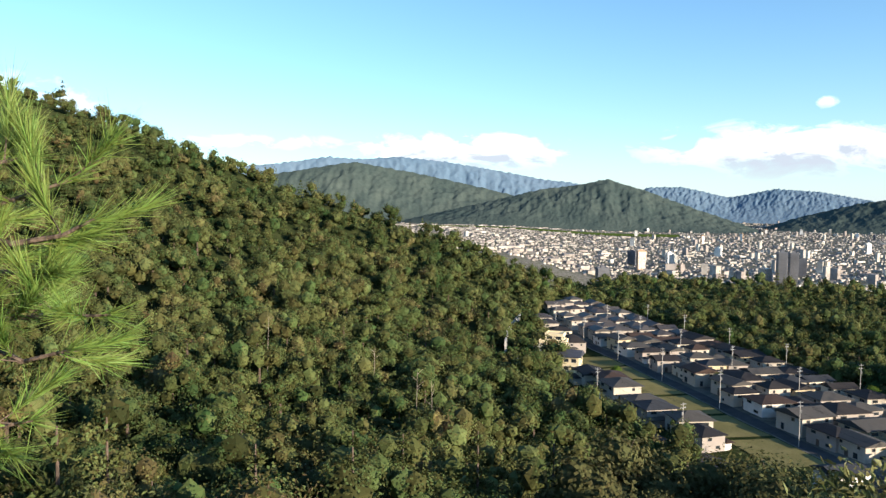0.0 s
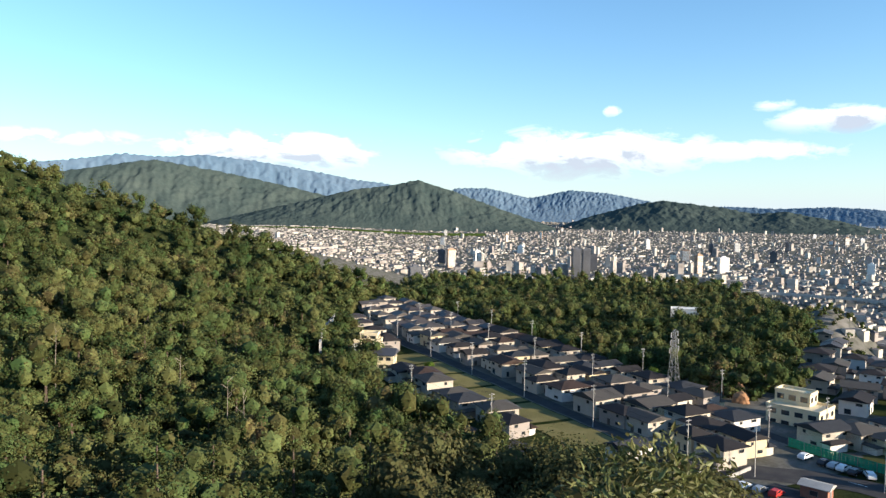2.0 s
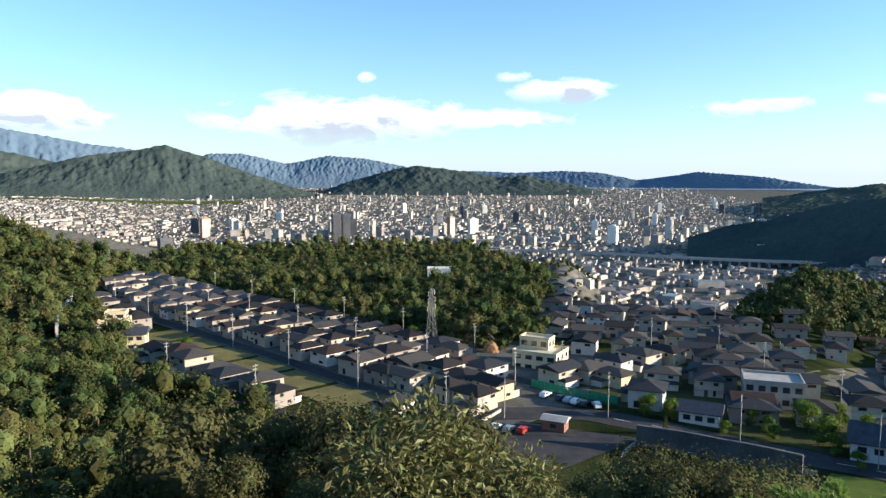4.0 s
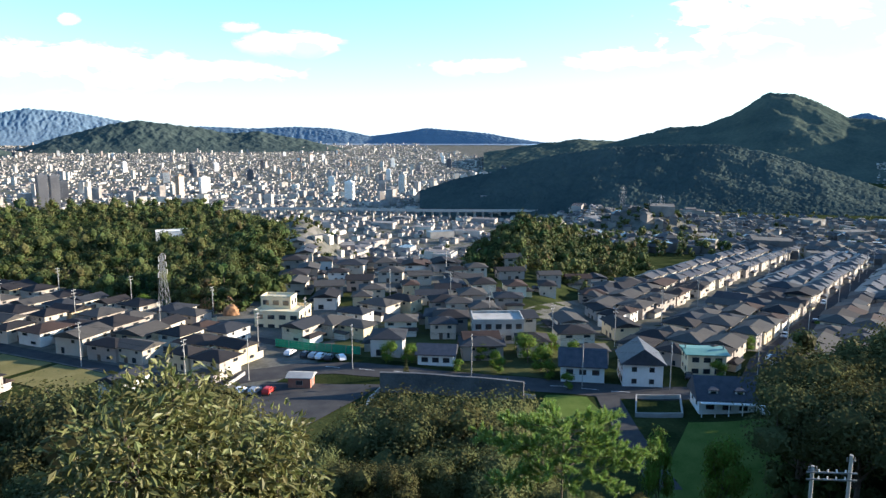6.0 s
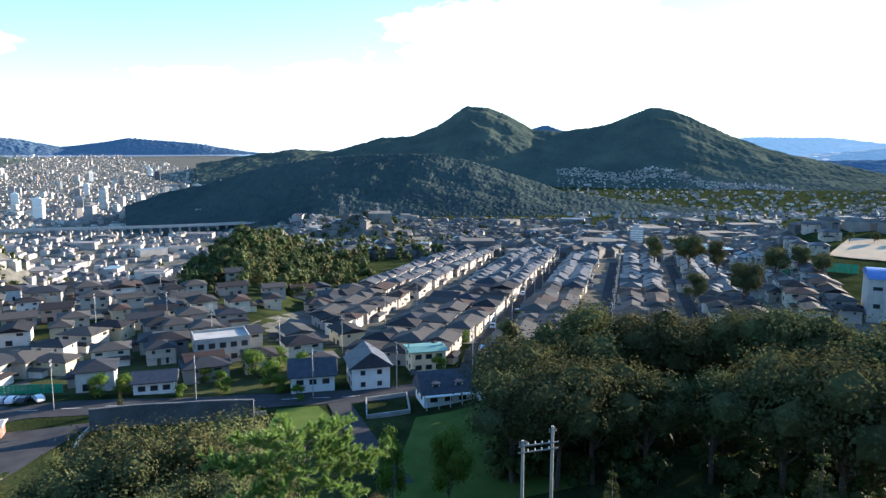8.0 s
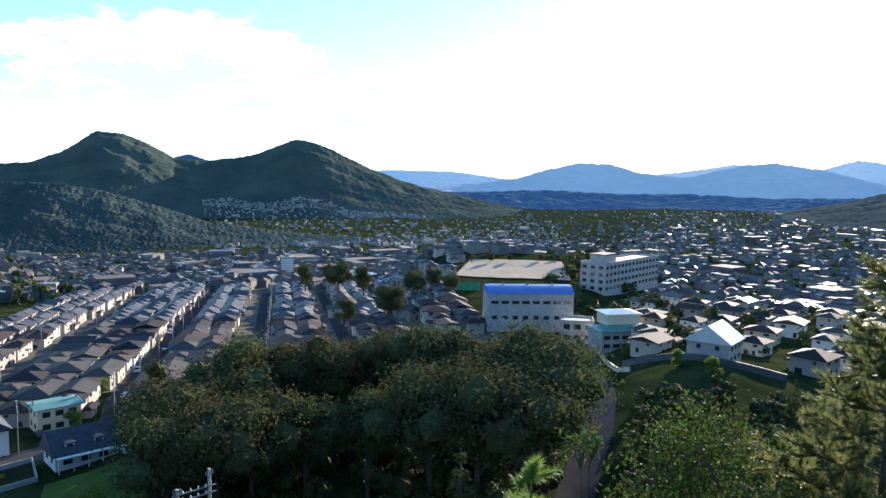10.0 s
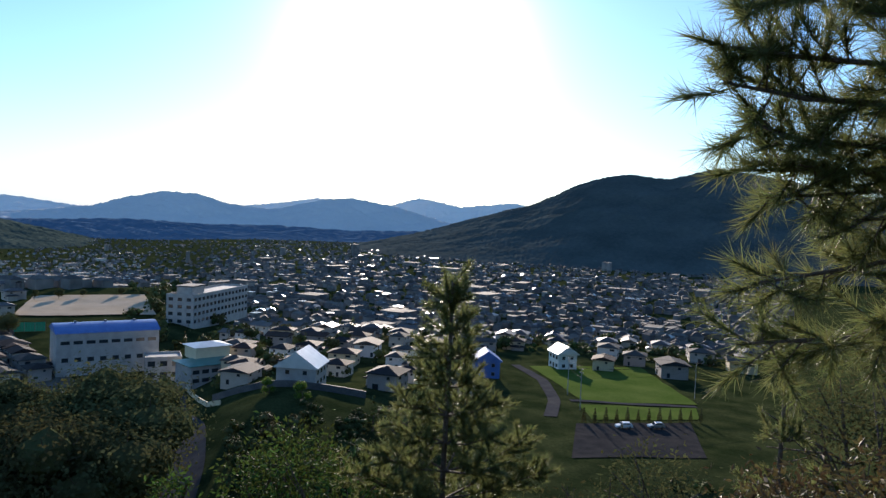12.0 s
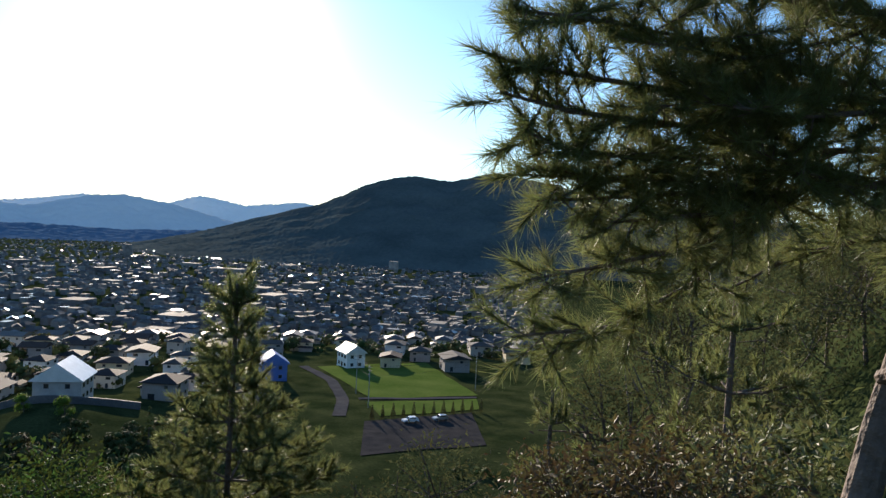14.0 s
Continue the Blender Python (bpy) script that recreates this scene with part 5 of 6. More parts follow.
kinds = [car(M_CARWHITE, "small white car parked on asphalt"), car(M_CARDARK, "small dark car parked on asphalt"), car(M_CARSILVER, "small silver car parked on asphalt"), car(M_RED, "small red car parked on asphalt")]
spots = [(0, 125.2, 141, 20), (1, 126.6, 136.5, 20), (0, 128, 132.5, 22), (0, 130.2, 127.5, 60), (1, 128.8, 130, 20), (2, 127.2, 134.2, 20), (0, 99.5, 129, 25), (2, 101.5, 126.5, 25), (3, 103.5, 124, 25), (0, 152, 30.5, 30), (1, 169.5, 51, 20), (0, 36, 268, 60), (2, 27.5, 262, 70), (0, 94.5, -156.5, 55), (2, 90, -164, 55), (0, 200, 39.5, 2), (2, 236, 43, 182), (1, 268, 39.6, 0), (0, 310, 43.5, 180), (2, 262, 9, 0), (1, 178, -84, 22)]
taken = set()
for k, x, y, turn in spots:
    m = pose(x, y, height(x, y) + 0.17, 0, 0, turn)
    if k in taken:
        copy_thing(kinds[k], m)
    else:
        taken.add(k)
        kinds[k].matrix_basis = m

# ---- more houses, one by one: the valley, and the slope towards the fields ----
rv = random.Random(31)


def scatter_houses(count, az0, az1, r0, r1, gap, group, bad=lambda x, y: False, base_turn=0):
    done = []
    tries = 0
    while len(done) < count and tries < 6000:
        tries += 1
        az, r = rv.uniform(az0, az1), rv.uniform(r0, r1)
        x, y = P(az, r)
        if bad(x, y) or any((x - a) ** 2 + (y - b3) ** 2 < gap * gap for a, b3 in done):
            continue
        done.append((x, y))
        put_house(rv.randrange(6), x, y, base_turn + rv.choice((0, 90, 180, 270)) + rv.uniform(-8, 8), group)


scatter_houses(95, 42, 55, 255, 490, 12.5, "houses in the valley", lambda x, y: math.hypot(x - 146, y - 167) < 24 or in_estate(x, y, 6), -50)
scatter_houses(40, 44, 57, 172, 262, 12.0, "houses in the valley", lambda x, y: in_estate(x, y, 5) or any(math.hypot(x - a, y - b) < c for a, b, c in ((146, 167, 18), (129, 137, 15), (144, 107, 12), (171, 106, 15), (106, 121, 24), (124, 127, 14), (134, 102, 14))) or any((x - q[2]) ** 2 + (y - q[3]) ** 2 < 110 for q in sites), -50)
scatter_houses(26, 54, 69, 185, 320, 13.5, "houses along the road", lambda x, y: y > 1.45 * x - 60 and x < 150, -50)
scatter_houses(75, 118, 141, 210, 430, 13.5, "houses on the sunny slope", lambda x, y: math.hypot(x - 170, y + 113) < 24 or math.hypot(x - 345, y + 170) < 60 or math.hypot(x - 157, y + 200) < 45, 35)
scatter_houses(22, 143, 158, 268, 430, 15, "houses beyond the field", lambda x, y: False, 35)
scatter_houses(22, 94, 104, 300, 480, 14, "houses near the school", lambda x, y: math.hypot(x - 277, y + 98) < 40, 0)

sites.sort()
NEAR_HOUSES = 290
for n, (_, i, x, y, turn, group) in enumerate(sites[:NEAR_HOUSES]):
    k1, k2 = 0.95 + 0.27 * ((n * 37) % 11) / 10, 0.84 + 0.22 * ((n * 53) % 13) / 12
    m = pose(x, y, height(x, y), 0, 0, turn) @ Matrix.Diagonal((k1, k1, k2, 1))
    if i in [q[1] for q in sites[:n]]:
        h = copy_thing(protos[i], m)
    else:
        h = protos[i]
        h.matrix_basis = m
    h["group"] = group


def joined_houses(name, label, rest):
    """The farther houses, with the same walls, roofs and windows, joined by material."""
    top = new(name)
    for kind, mats in (("wall", [M_WALL_ROWS]), ("roof", [M_ROOF_ROWS]), ("window", [M_FRAME, M_GLASS])):
        vs, fs, ms, base = [], [], [], 0
        for _, i, x, y, turn, _ in rest:
            m = np.array(pose(x, y, height(x, y), 0, 0, turn) @ Matrix.Diagonal((1.12, 1.12, 0.92, 1)))
            for ch in protos[i].children:
                stem = ch.name.split(".")[0]
                if kind != ("window" if stem == "window" else "roof" if "roof" in stem else "wall"):
                    continue
                co = np.empty(len(ch.data.vertices) * 3, np.float32)
                ch.data.vertices.foreach_get("co", co)
                vs.append(co.reshape(-1, 3) @ m[:3, :3].T + m[:3, 3])
                ch.data.calc_loop_triangles()
                tri = np.empty(len(ch.data.loop_triangles) * 3, np.int32)
                ch.data.loop_triangles.foreach_get("vertices", tri)
                mi = np.empty(len(ch.data.loop_triangles), np.int32)
                ch.data.loop_triangles.foreach_get("material_index", mi)
                fs.append(tri.reshape(-1, 3) + base)
                ms.append(mi)
                base += len(vs[-1])
        raw_mesh(kind, np.concatenate(vs), np.concatenate(fs), mats, top, slots=np.concatenate(ms))
    return tagged(top, label, "houses", kind="stuff")


joined_houses("farther_houses", "farther two-storey houses with pale walls and dark roofs", sites[NEAR_HOUSES:])

# bare earth on the wooded ridge
M_EARTH = material("bare earth", (0.24, 0.13, 0.07), (0.36, 0.21, 0.12), rough=0.95, scale=0.3, fine=9, bump=0.8, spec=0.0)
for az, r, wide, tall in ((36.3, 247, 6.0, 5.6), (37.2, 236, 2.6, 3.4)):
    bm = bmesh.new()
    bmesh.ops.create_icosphere(bm, subdivisions=3, radius=1.0)
    x, y = P(az, r)
    for vert in bm.verts:
        k = 1 + 0.25 * noise.noise(vert.co * 2.2 + Vector((az, 0, 0)))
        vert.co = Vector((vert.co.x * wide * k, vert.co.y * wide * 0.7 * k, vert.co.z * tall * k))
    ob = part("earth_bank", bm, M_EARTH, None)
    ob.matrix_basis = pose(x, y, height(x, y), 0, 0, -az)
    tagged(ob, "bare orange-brown earth bank among trees", "earth bank", kind="structure")

# ---- single trees ----
def tube(bm, pts, r0, r1, seg=6):
    """A tapered tube along points."""
    pts = [Vector(p) for p in pts]
    rings = []
    for i, p in enumerate(pts):
        d = (pts[min(i + 1, len(pts) - 1)] - pts[max(i - 1, 0)]).normalized()
        a = d.orthogonal().normalized()
        b = d.cross(a)
        r = r0 + (r1 - r0) * i / (len(pts) - 1)
        rings.append([bm.verts.new(p + (a * math.cos(t) + b * math.sin(t)) * r) for t in (2 * math.pi * k / seg for k in range(seg))])
    for a, b in zip(rings, rings[1:]):
        for k in range(seg):
            bm.faces.new((a[k], a[(k + 1) % seg], b[(k + 1) % seg], b[k]))
    bm.faces.new(rings[-1])
    bm.faces.new(rings[0][::-1])


def slim_leaves(rs, pts, ways, size, aspect=0.42):
    """Pointed leaves folded along their midrib: two quads each."""
    n = len(pts)
    way = ways * 0.7 + rs.normal(size=(n, 3)) * 0.6 + np.array([0, 0, -0.25])
    way /= np.linalg.norm(way, axis=1)[:, None]
    side = np.cross(way, rs.normal(size=(n, 3)))
    side /= np.linalg.norm(side, axis=1)[:, None]
    nor = np.cross(way, side)
    s = (size * rs.uniform(0.6, 1.3, n))[:, None]
    mid, tip = pts + way * s * 0.45 - nor * s * 0.06, pts + way * s - nor * s * 0.05
    lf, rt = mid + side * s * aspect / 2 + nor * s * 0.12, mid - side * s * aspect / 2 + nor * s * 0.12
    v = np.stack([pts, lf, tip, mid, rt], 1).reshape(-1, 3)
    k = np.arange(n)[:, None] * 5
    return v, np.concatenate([k + np.array([0, 3, 2, 1]), k + np.array([0, 4, 2, 3])])


def broad_tree(name, w, h, n, size, mat, seed, label, limbs=7, lobes=9, slim=False, clear=0.3):
    """A tree on its own: a trunk, limbs into each lobe, and a crown of leaves on the lobes."""
    rs = np.random.RandomState(seed)
    t = new(name)
    cen = np.stack([rs.uniform(-0.33, 0.33, lobes) * w, rs.uniform(-0.33, 0.33, lobes) * w, rs.uniform(clear + 0.12, 0.82, lobes) * h], -1)
    cen[0] = (0, 0, 0.8 * h)
    rad = rs.uniform(0.17, 0.3, lobes) * w
    bm = bmesh.new()
    tube(bm, [(0, 0, -1.5), (rs.uniform(-0.05, 0.05) * w, 0.02 * w, h * 0.3), (0, 0, h * 0.72)], 0.03 + 0.006 * h if slim else max(0.05, 0.022 * h), 0.003 * h if slim else 0.008 * h, 8)
    part("trunk", bm, M_BARK, t)
    bm = bmesh.new()
    for c in cen:
        a = Vector((0, 0, c[2] * 0.5))
        c = Vector(c)
        tube(bm, [a, a.lerp(c, 0.5) + Vector((0, 0, -0.04 * h)), c], 0.004 * h if slim else 0.009 * h, 0.002 * h, 5)
        for _ in range(4):
            e = c + Vector(rs.normal(size=3)).normalized() * float(rad[0]) * 0.9
            tube(bm, [c.lerp(a, 0.2), e], 0.004 * h, 0.0015 * h, 4)
    part("branchwork", bm, M_BARK, t)
    which = rs.randint(0, lobes, n)
    d = rs.normal(size=(n, 3))
    d[:, 2] = d[:, 2] * 0.8 + 0.15
    d /= np.linalg.norm(d, axis=1)[:, None]
    clump = 1 + 0.22 * np.sin(d[:, 0] * 7 + which) * np.sin(d[:, 1] * 6 + which * 2) + 0.12 * rs.normal(size=n)
    pts = cen[which] + d * (rad[which] * clump * rs.uniform(0.72 if not slim else 0.5, 1.08, n))[:, None]
    v, f = slim_leaves(rs, pts, d, size) if slim else leaf_quads(rs, pts, d, size)
    crown = raw_mesh("crown", v, f, mat, t)
    if not slim:
        cv, cf = lobe_cores(rs, cen, rad, 1.0)
        raw_mesh("inner_crown", cv, cf, mat, t)
    return tagged(t, label, "tree")


def set_tree(proto, az, r, top_el, tall, turn, fresh, group="", wide=1.0):
    """Places a tree so that its top shows at an elevation seen from the lookout."""
    x, y = P(az, r)
    g = height(x, y)
    k = max(0.25, (EYE + r * math.tan(radians(top_el)) - g) / tall)
    m = pose(x, y, g, 0, 0, turn) @ Matrix.Diagonal((k * wide, k * wide, k, 1))
    if fresh:
        proto.matrix_basis = m
        o = proto
    else:
        o = copy_thing(proto, m)
    if group:
        o["group"] = group
    return o


M_LEAF_BRIGHT = material("bright leaf", (0.075, 0.14, 0.02), (0.15, 0.20, 0.035), rough=0.7, scale=1.2, fine=6, island=0.6, bump=0, trans=0.35, spec=0.12)
M_LEAF_DARK = material("dark evergreen leaf", (0.06, 0.068, 0.03), (0.12, 0.12, 0.052), rough=0.8, scale=0.5, fine=6, island=0.4, vary=0.4, bump=0, trans=0.25, spec=0.0)
M_LEAF_OLIVE = material("olive leaf", (0.095, 0.11, 0.036), (0.20, 0.195, 0.072), rough=0.5, scale=1.5, fine=6, island=0.6, bump=0, trans=0.32, spec=0.3)
M_LEAF_BROWN = material("browning leaf", (0.07, 0.052, 0.022), (0.13, 0.10, 0.04), rough=0.6, scale=1.5, fine=6, island=0.6, bump=0, trans=0.25, spec=0.25)
M_NEEDLE = material("pine needle", (0.09, 0.11, 0.035), (0.18, 0.19, 0.068), rough=0.45, scale=2.5, fine=5, island=0.6, bump=0, trans=0.55, spec=0.4)
M_NEEDLE_PALE = material("young pine needle", (0.13, 0.22, 0.045), (0.24, 0.33, 0.08), rough=0.5, scale=2.5, fine=5, island=0.5, bump=0, trans=0.35, spec=0.3)

rp = random.Random(77)
ever = [broad_tree("evergreen_tree", 7, 10, 8000, 0.11, M_LEAF_DARK, 101, "dark evergreen oak with a rounded crown", lobes=12), broad_tree("evergreen_tree", 6, 11, 8000, 0.11, M_LEAF_DARK, 102, "dark evergreen oak with a rounded crown", lobes=11), broad_tree("evergreen_tree", 8, 9, 9000, 0.11, M_LEAF_DARK, 103, "dark evergreen oak with a broad crown", lobes=13)]
talls = (10, 11, 9)
fresh = [True, True, True]


def evergreen(az, r, el, group, wide=1.0):
    i = rp.randrange(3)
    set_tree(ever[i], az, r, el, talls[i] * 1.0, rp.uniform(0, 360), fresh[i], group, wide)
    fresh[i] = False


# the clump of rounded evergreens on the slope below the road
for az, r, el in ((45.5, 62, -22.3), (47.5, 55, -21.8), (49.5, 60, -20.8), (51.5, 52, -21.6), (53.5, 58, -20.9), (55.5, 54, -21.6), (57.5, 60, -21.2), (59.5, 66, -20.9), (61.0, 60, -22.4), (46.5, 40, -25.5), (49.5, 38, -25), (52.5, 40, -24.5), (55.5, 42, -24.6), (58.5, 40, -25.2), (61, 44, -25), (43.5, 48, -24.5), (41.5, 60, -23.5), (38.5, 75, -21), (35.5, 80, -19.5), (32.5, 85, -18.8), (29.5, 80, -18.6), (26.5, 85, -18.2), (23.5, 80, -19), (20.5, 90, -18.4), (31, 60, -22.5), (27, 55, -23), (22, 60, -22), (35, 50, -24), (17, 75, -19.5), (14, 90, -17.5), (63.5, 40, -27), (66, 50, -26.5), (70, 60, -26.5)):
    evergreen(az, r, el, "rounded evergreens on the slope")
for az, r, el in ((81.5, 118, -17.6), (82.6, 126, -16.0), (83.6, 132, -14.6), (84.5, 138, -13.6), (87, 146, -12.9), (90, 150, -13.3), (93, 150, -12.6), (96, 155, -13.0), (99, 150, -12.3), (102, 150, -11.8), (105, 148, -11.6), (108, 142, -11.3), (110.3, 138, -11.8), (111.2, 130, -13.4), (85, 116, -17.5), (88, 118, -16.8), (92, 120, -16.2), (97, 122, -15.6), (102, 120, -15.2), (106, 118, -14.8), (109.5, 116, -15.6)):
    evergreen(az, r, el, "trees of the grove", 1.15)
for az, r, el in ((100.5, 345, -7.4), (102, 350, -7.2), (103.5, 335, -7.6), (105, 430, -5.9), (106.5, 435, -6.0), (108, 440, -6.0), (110.5, 445, -5.9), (94.5, 400, -6.8), (96.5, 395, -6.7), (92, 420, -6.6), (98.5, 300, -8.6), (95, 290, -9.2)):
    evergreen(az, r, el, "trees round the school")
bush = broad_tree("garden_tree", 4, 4.5, 2200, 0.13, M_LEAF_BRIGHT, 111, "bright green garden tree beside the road", lobes=8, clear=0.1)
for k, (x, y, s) in enumerate(((136, 116, 1.2), (139, 112, 0.9), (153, 82, 1.2), (149, 78, 0.8), (145, 71, 0.7), (157, 88, 1.3), (162, 92, 1.1), (150, 93, 0.8), (141, 98, 0.6), (147, 90, 0.7), (152, 99, 0.8), (166, 80, 1.0), (171, 45, 0.9), (181, 56, 0.8), (170, 88, 0.9), (90, 232, 1.0), (128, 212, 1.1), (155, 210, 1.0), (60, 246, 0.8), (208, 47, 0.8), (230, 48, 0.9), (252, 36, 0.7), (150, -100, 0.9), (162, -98, 0.8))):
    m = pose(x, y, height(x, y), 0, 0, 40 * k) @ Matrix.Diagonal((s, s, s, 1))
    if k:
        copy_thing(bush, m)
    else:
        bush.matrix_basis = m
    bush["group"] = "garden trees along the road"
lawn_tree = broad_tree("lawn_tree", 6, 9, 4200, 0.17, M_LEAF_BRIGHT, 112, "bright green tree standing above the lawn", lobes=10)
set_tree(lawn_tree, 76.2, 108, -21.8, 9, 0, True, wide=0.62)
set_tree(lawn_tree, 71.4, 104, -24.6, 9, 120, False, wide=0.6)


def conifer(name, w, h, n, size, mat, seed, label):
    rs = np.random.RandomState(seed)
    t = new(name)
    bm = bmesh.new()
    tube(bm, [(0, 0, -1), (0, 0, h * 0.95)], 0.02 * h, 0.004 * h, 7)
    part("trunk", bm, M_BARK, t)
    pts, ways = conifer_points(rs, n, w, h)
    v, f = slim_leaves(rs, pts, ways, size, 0.5)
    raw_mesh("crown", v, f, mat, t)
    return tagged(t, label, "conifer")


hedge = conifer("columnar_conifer", 1.5, 5.0, 900, 0.28, M_LEAF_DARK, 121, "slim dark columnar conifer in a row")
for k in range(12):
    x, y = 103.5 - 1.55 * k, -152.5 - 2.55 * k
    s = 0.85 + 0.25 * ((k * 7) % 5) / 5
    m = pose(x, y, height(x, y), 0, 0, 70 * k) @ Matrix.Diagonal((s, s, s, 1))
    if k:
        copy_thing(hedge, m)
    else:
        hedge.matrix_basis = m
    hedge["group"] = "conifers below the field"
m = pose(129, 105, height(129, 105), 0, 0, 0) @ Matrix.Diagonal((1.3, 1.3, 1.1, 1))
copy_thing(hedge, m)
fir = conifer("fir_tree", 5.5, 12, 2400, 0.4, M_LEAF_FAR, 122, "conical green fir on the slope")
set_tree(fir, -28.2, 30, -14.5, 12, 0, True)
for az, r, el in ((-22, 55, -18), (-14.5, 62, -15.8), (-7.0, 75, -15.6), (-3, 82, -16.2), (3, 90, -16.0), (9, 95, -16.2), (-25, 70, -13), (89.5, 75, -23.5), (98, 66, -24), (104.5, 90, -19.5), (-18.5, 45, -23.5), (-10, 48, -23)):
    set_tree(fir, az, r, el, 12, az * 13 % 360, False, "firs on the slope")


# ---- pines ----
def needle_tris(rs, base, way, per, length, width, spread=0.55, back=0.1):
    """Tufts: per thin pointed needles round each way."""
    n = len(base) * per
    b, wv = np.repeat(base, per, 0), np.repeat(way, per, 0)
    d = wv + rs.normal(size=(n, 3)) * spread
    d /= np.linalg.norm(d, axis=1)[:, None]
    b = b - wv * (rs.rand(n) * back)[:, None]
    s = np.cross(d, rs.normal(size=(n, 3)))
    s /= np.linalg.norm(s, axis=1)[:, None]
    ln = (length * rs.uniform(0.7, 1.15, n))[:, None]
    v = np.stack([b - s * width / 2, b + s * width / 2, b + d * ln], 1).reshape(-1, 3)
    return v, np.arange(n * 3).reshape(n, 3)


def pine_limbs(rs, wood, limbs, fat, twig, gap, per, length, width, lift=0.35, spread=0.55, start=0.25):
    """Wood along each limb with side twigs; returns the needles' triangles."""
    base, way = [], []
    for limb in limbs:
        pts = [Vector(p) for p in limb]
        tube(wood, pts, fat, fat * 0.3, 6)
        total = sum((b - a).length for a, b in zip(pts, pts[1:]))
        run, done = 0.0, 0.0
        for a, b in zip(pts, pts[1:]):
            seg = b - a
            k = 0.0
            while k < seg.length:
                f = (done + k) / total
                p = a + seg.normalized() * k
                if f > start:
                    d = (seg.normalized() * rs.uniform(0.3, 1.0) + Vector(rs.normal(size=3)) * 0.65 + Vector((0, 0, lift))).normalized()
                    ln = twig * rs.uniform(0.5, 1.2) * (1.15 - 0.5 * f)
                    e = p + d * ln
                    tube(wood, [p, p.lerp(e, 0.5) + Vector((0, 0, -0.03 * ln)), e], fat * 0.22, fat * 0.1, 4)
                    for u in (0.55, 0.78, 1.0):
                        base.append(p.lerp(e, u))
                        way.append(d + Vector((0, 0, 0.15)))
                k += gap * rs.uniform(0.6, 1.4)
            done += seg.length
        base.append(pts[-1])
        way.append((pts[-1] - pts[-2]).normalized())
    return needle_tris(rs, np.array(base), np.array(way), per, length, width, spread, twig * 0.25)


def pine_tree(name, label, az, r, top_z, reach, whorls, seed, mat, needle=0.1, width=0.006, per=26, flat_top=False, twig=0.35, gap=0.07):
    """A young pine: straight leader, whorls of upswept limbs, needle tufts."""
    rs = np.random.RandomState(seed)
    x, y = P(az, r)
    g = height(x, y)
    t = new(name)
    t.matrix_basis = pose(x, y, g)
    h = top_z - g
    wood = bmesh.new()
    tube(wood, [(0, 0, -0.6), (0.03, 0.02, h * 0.5), (0, 0, h)], 0.01 * h, 0.004 * h, 8)
    limbs = []
    for i in range(whorls):
        f = 0.15 + 0.8 * i / max(1, whorls - 1)
        z = h * (f if not flat_top else 0.62 + 0.36 * f)
        rch = reach * max(0.07, 1.15 * (1 - f) ** 1.4) if not flat_top else reach * (1.1 - 0.55 * f * f)
        for k in range(5):
            a = 2 * math.pi * (k + 0.37 * i) / 5 + rs.uniform(-0.3, 0.3)
            q = rch * rs.uniform(0.7, 1.1)
            up = 0.30 if not flat_top else 0.12
            limbs.append([(0, 0, z), (math.cos(a) * q * 0.5, math.sin(a) * q * 0.5, z + q * up * 0.4), (math.cos(a) * q, math.sin(a) * q, z + q * up * 1.2)])
    limbs.append([(0, 0, h * 0.8), (0, 0, h * 0.92), (0.01, 0, h)])
    v, f = pine_limbs(rs, wood, limbs, 0.006 + 0.0022 * h, twig, gap, per, needle, width, 0.4, 0.6)
    part("trunk", wood, M_BARK, t)
    raw_mesh("foliage", v, f, mat, t)
    return tagged(t, label, "pine tree")


pine_tree("pine_tree", "young green pine with an upright leader shoot", 135.2, 10, 149.15, 2.9, 13, 201, M_NEEDLE, 0.13, 0.01, 44, twig=0.5, gap=0.05)
pine_tree("pine_tree", "flat-topped bright green pine below the lookout", 63.8, 24, 140.2, 3.1, 6, 202, M_NEEDLE_PALE, 0.17, 0.03, 34, True, 0.55, 0.1)
pine_tree("pine_tree", "tip of a young yellow-green pine", 110.3, 6.5, 147.35, 0.75, 5, 203, M_NEEDLE_PALE, 0.12, 0.006, 50, twig=0.2, gap=0.05)
pine_tree("pine_tree", "dark green pine behind the leaning trunk", 160, 9.5, 148.6, 1.6, 6, 204, M_NEEDLE, 0.11, 0.009, 40)
pine_tree("pine_tree", "dark green pine behind the leaning trunk", 173, 7.5, 150.6, 1.9, 7, 205, M_NEEDLE, 0.11, 0.009, 40)
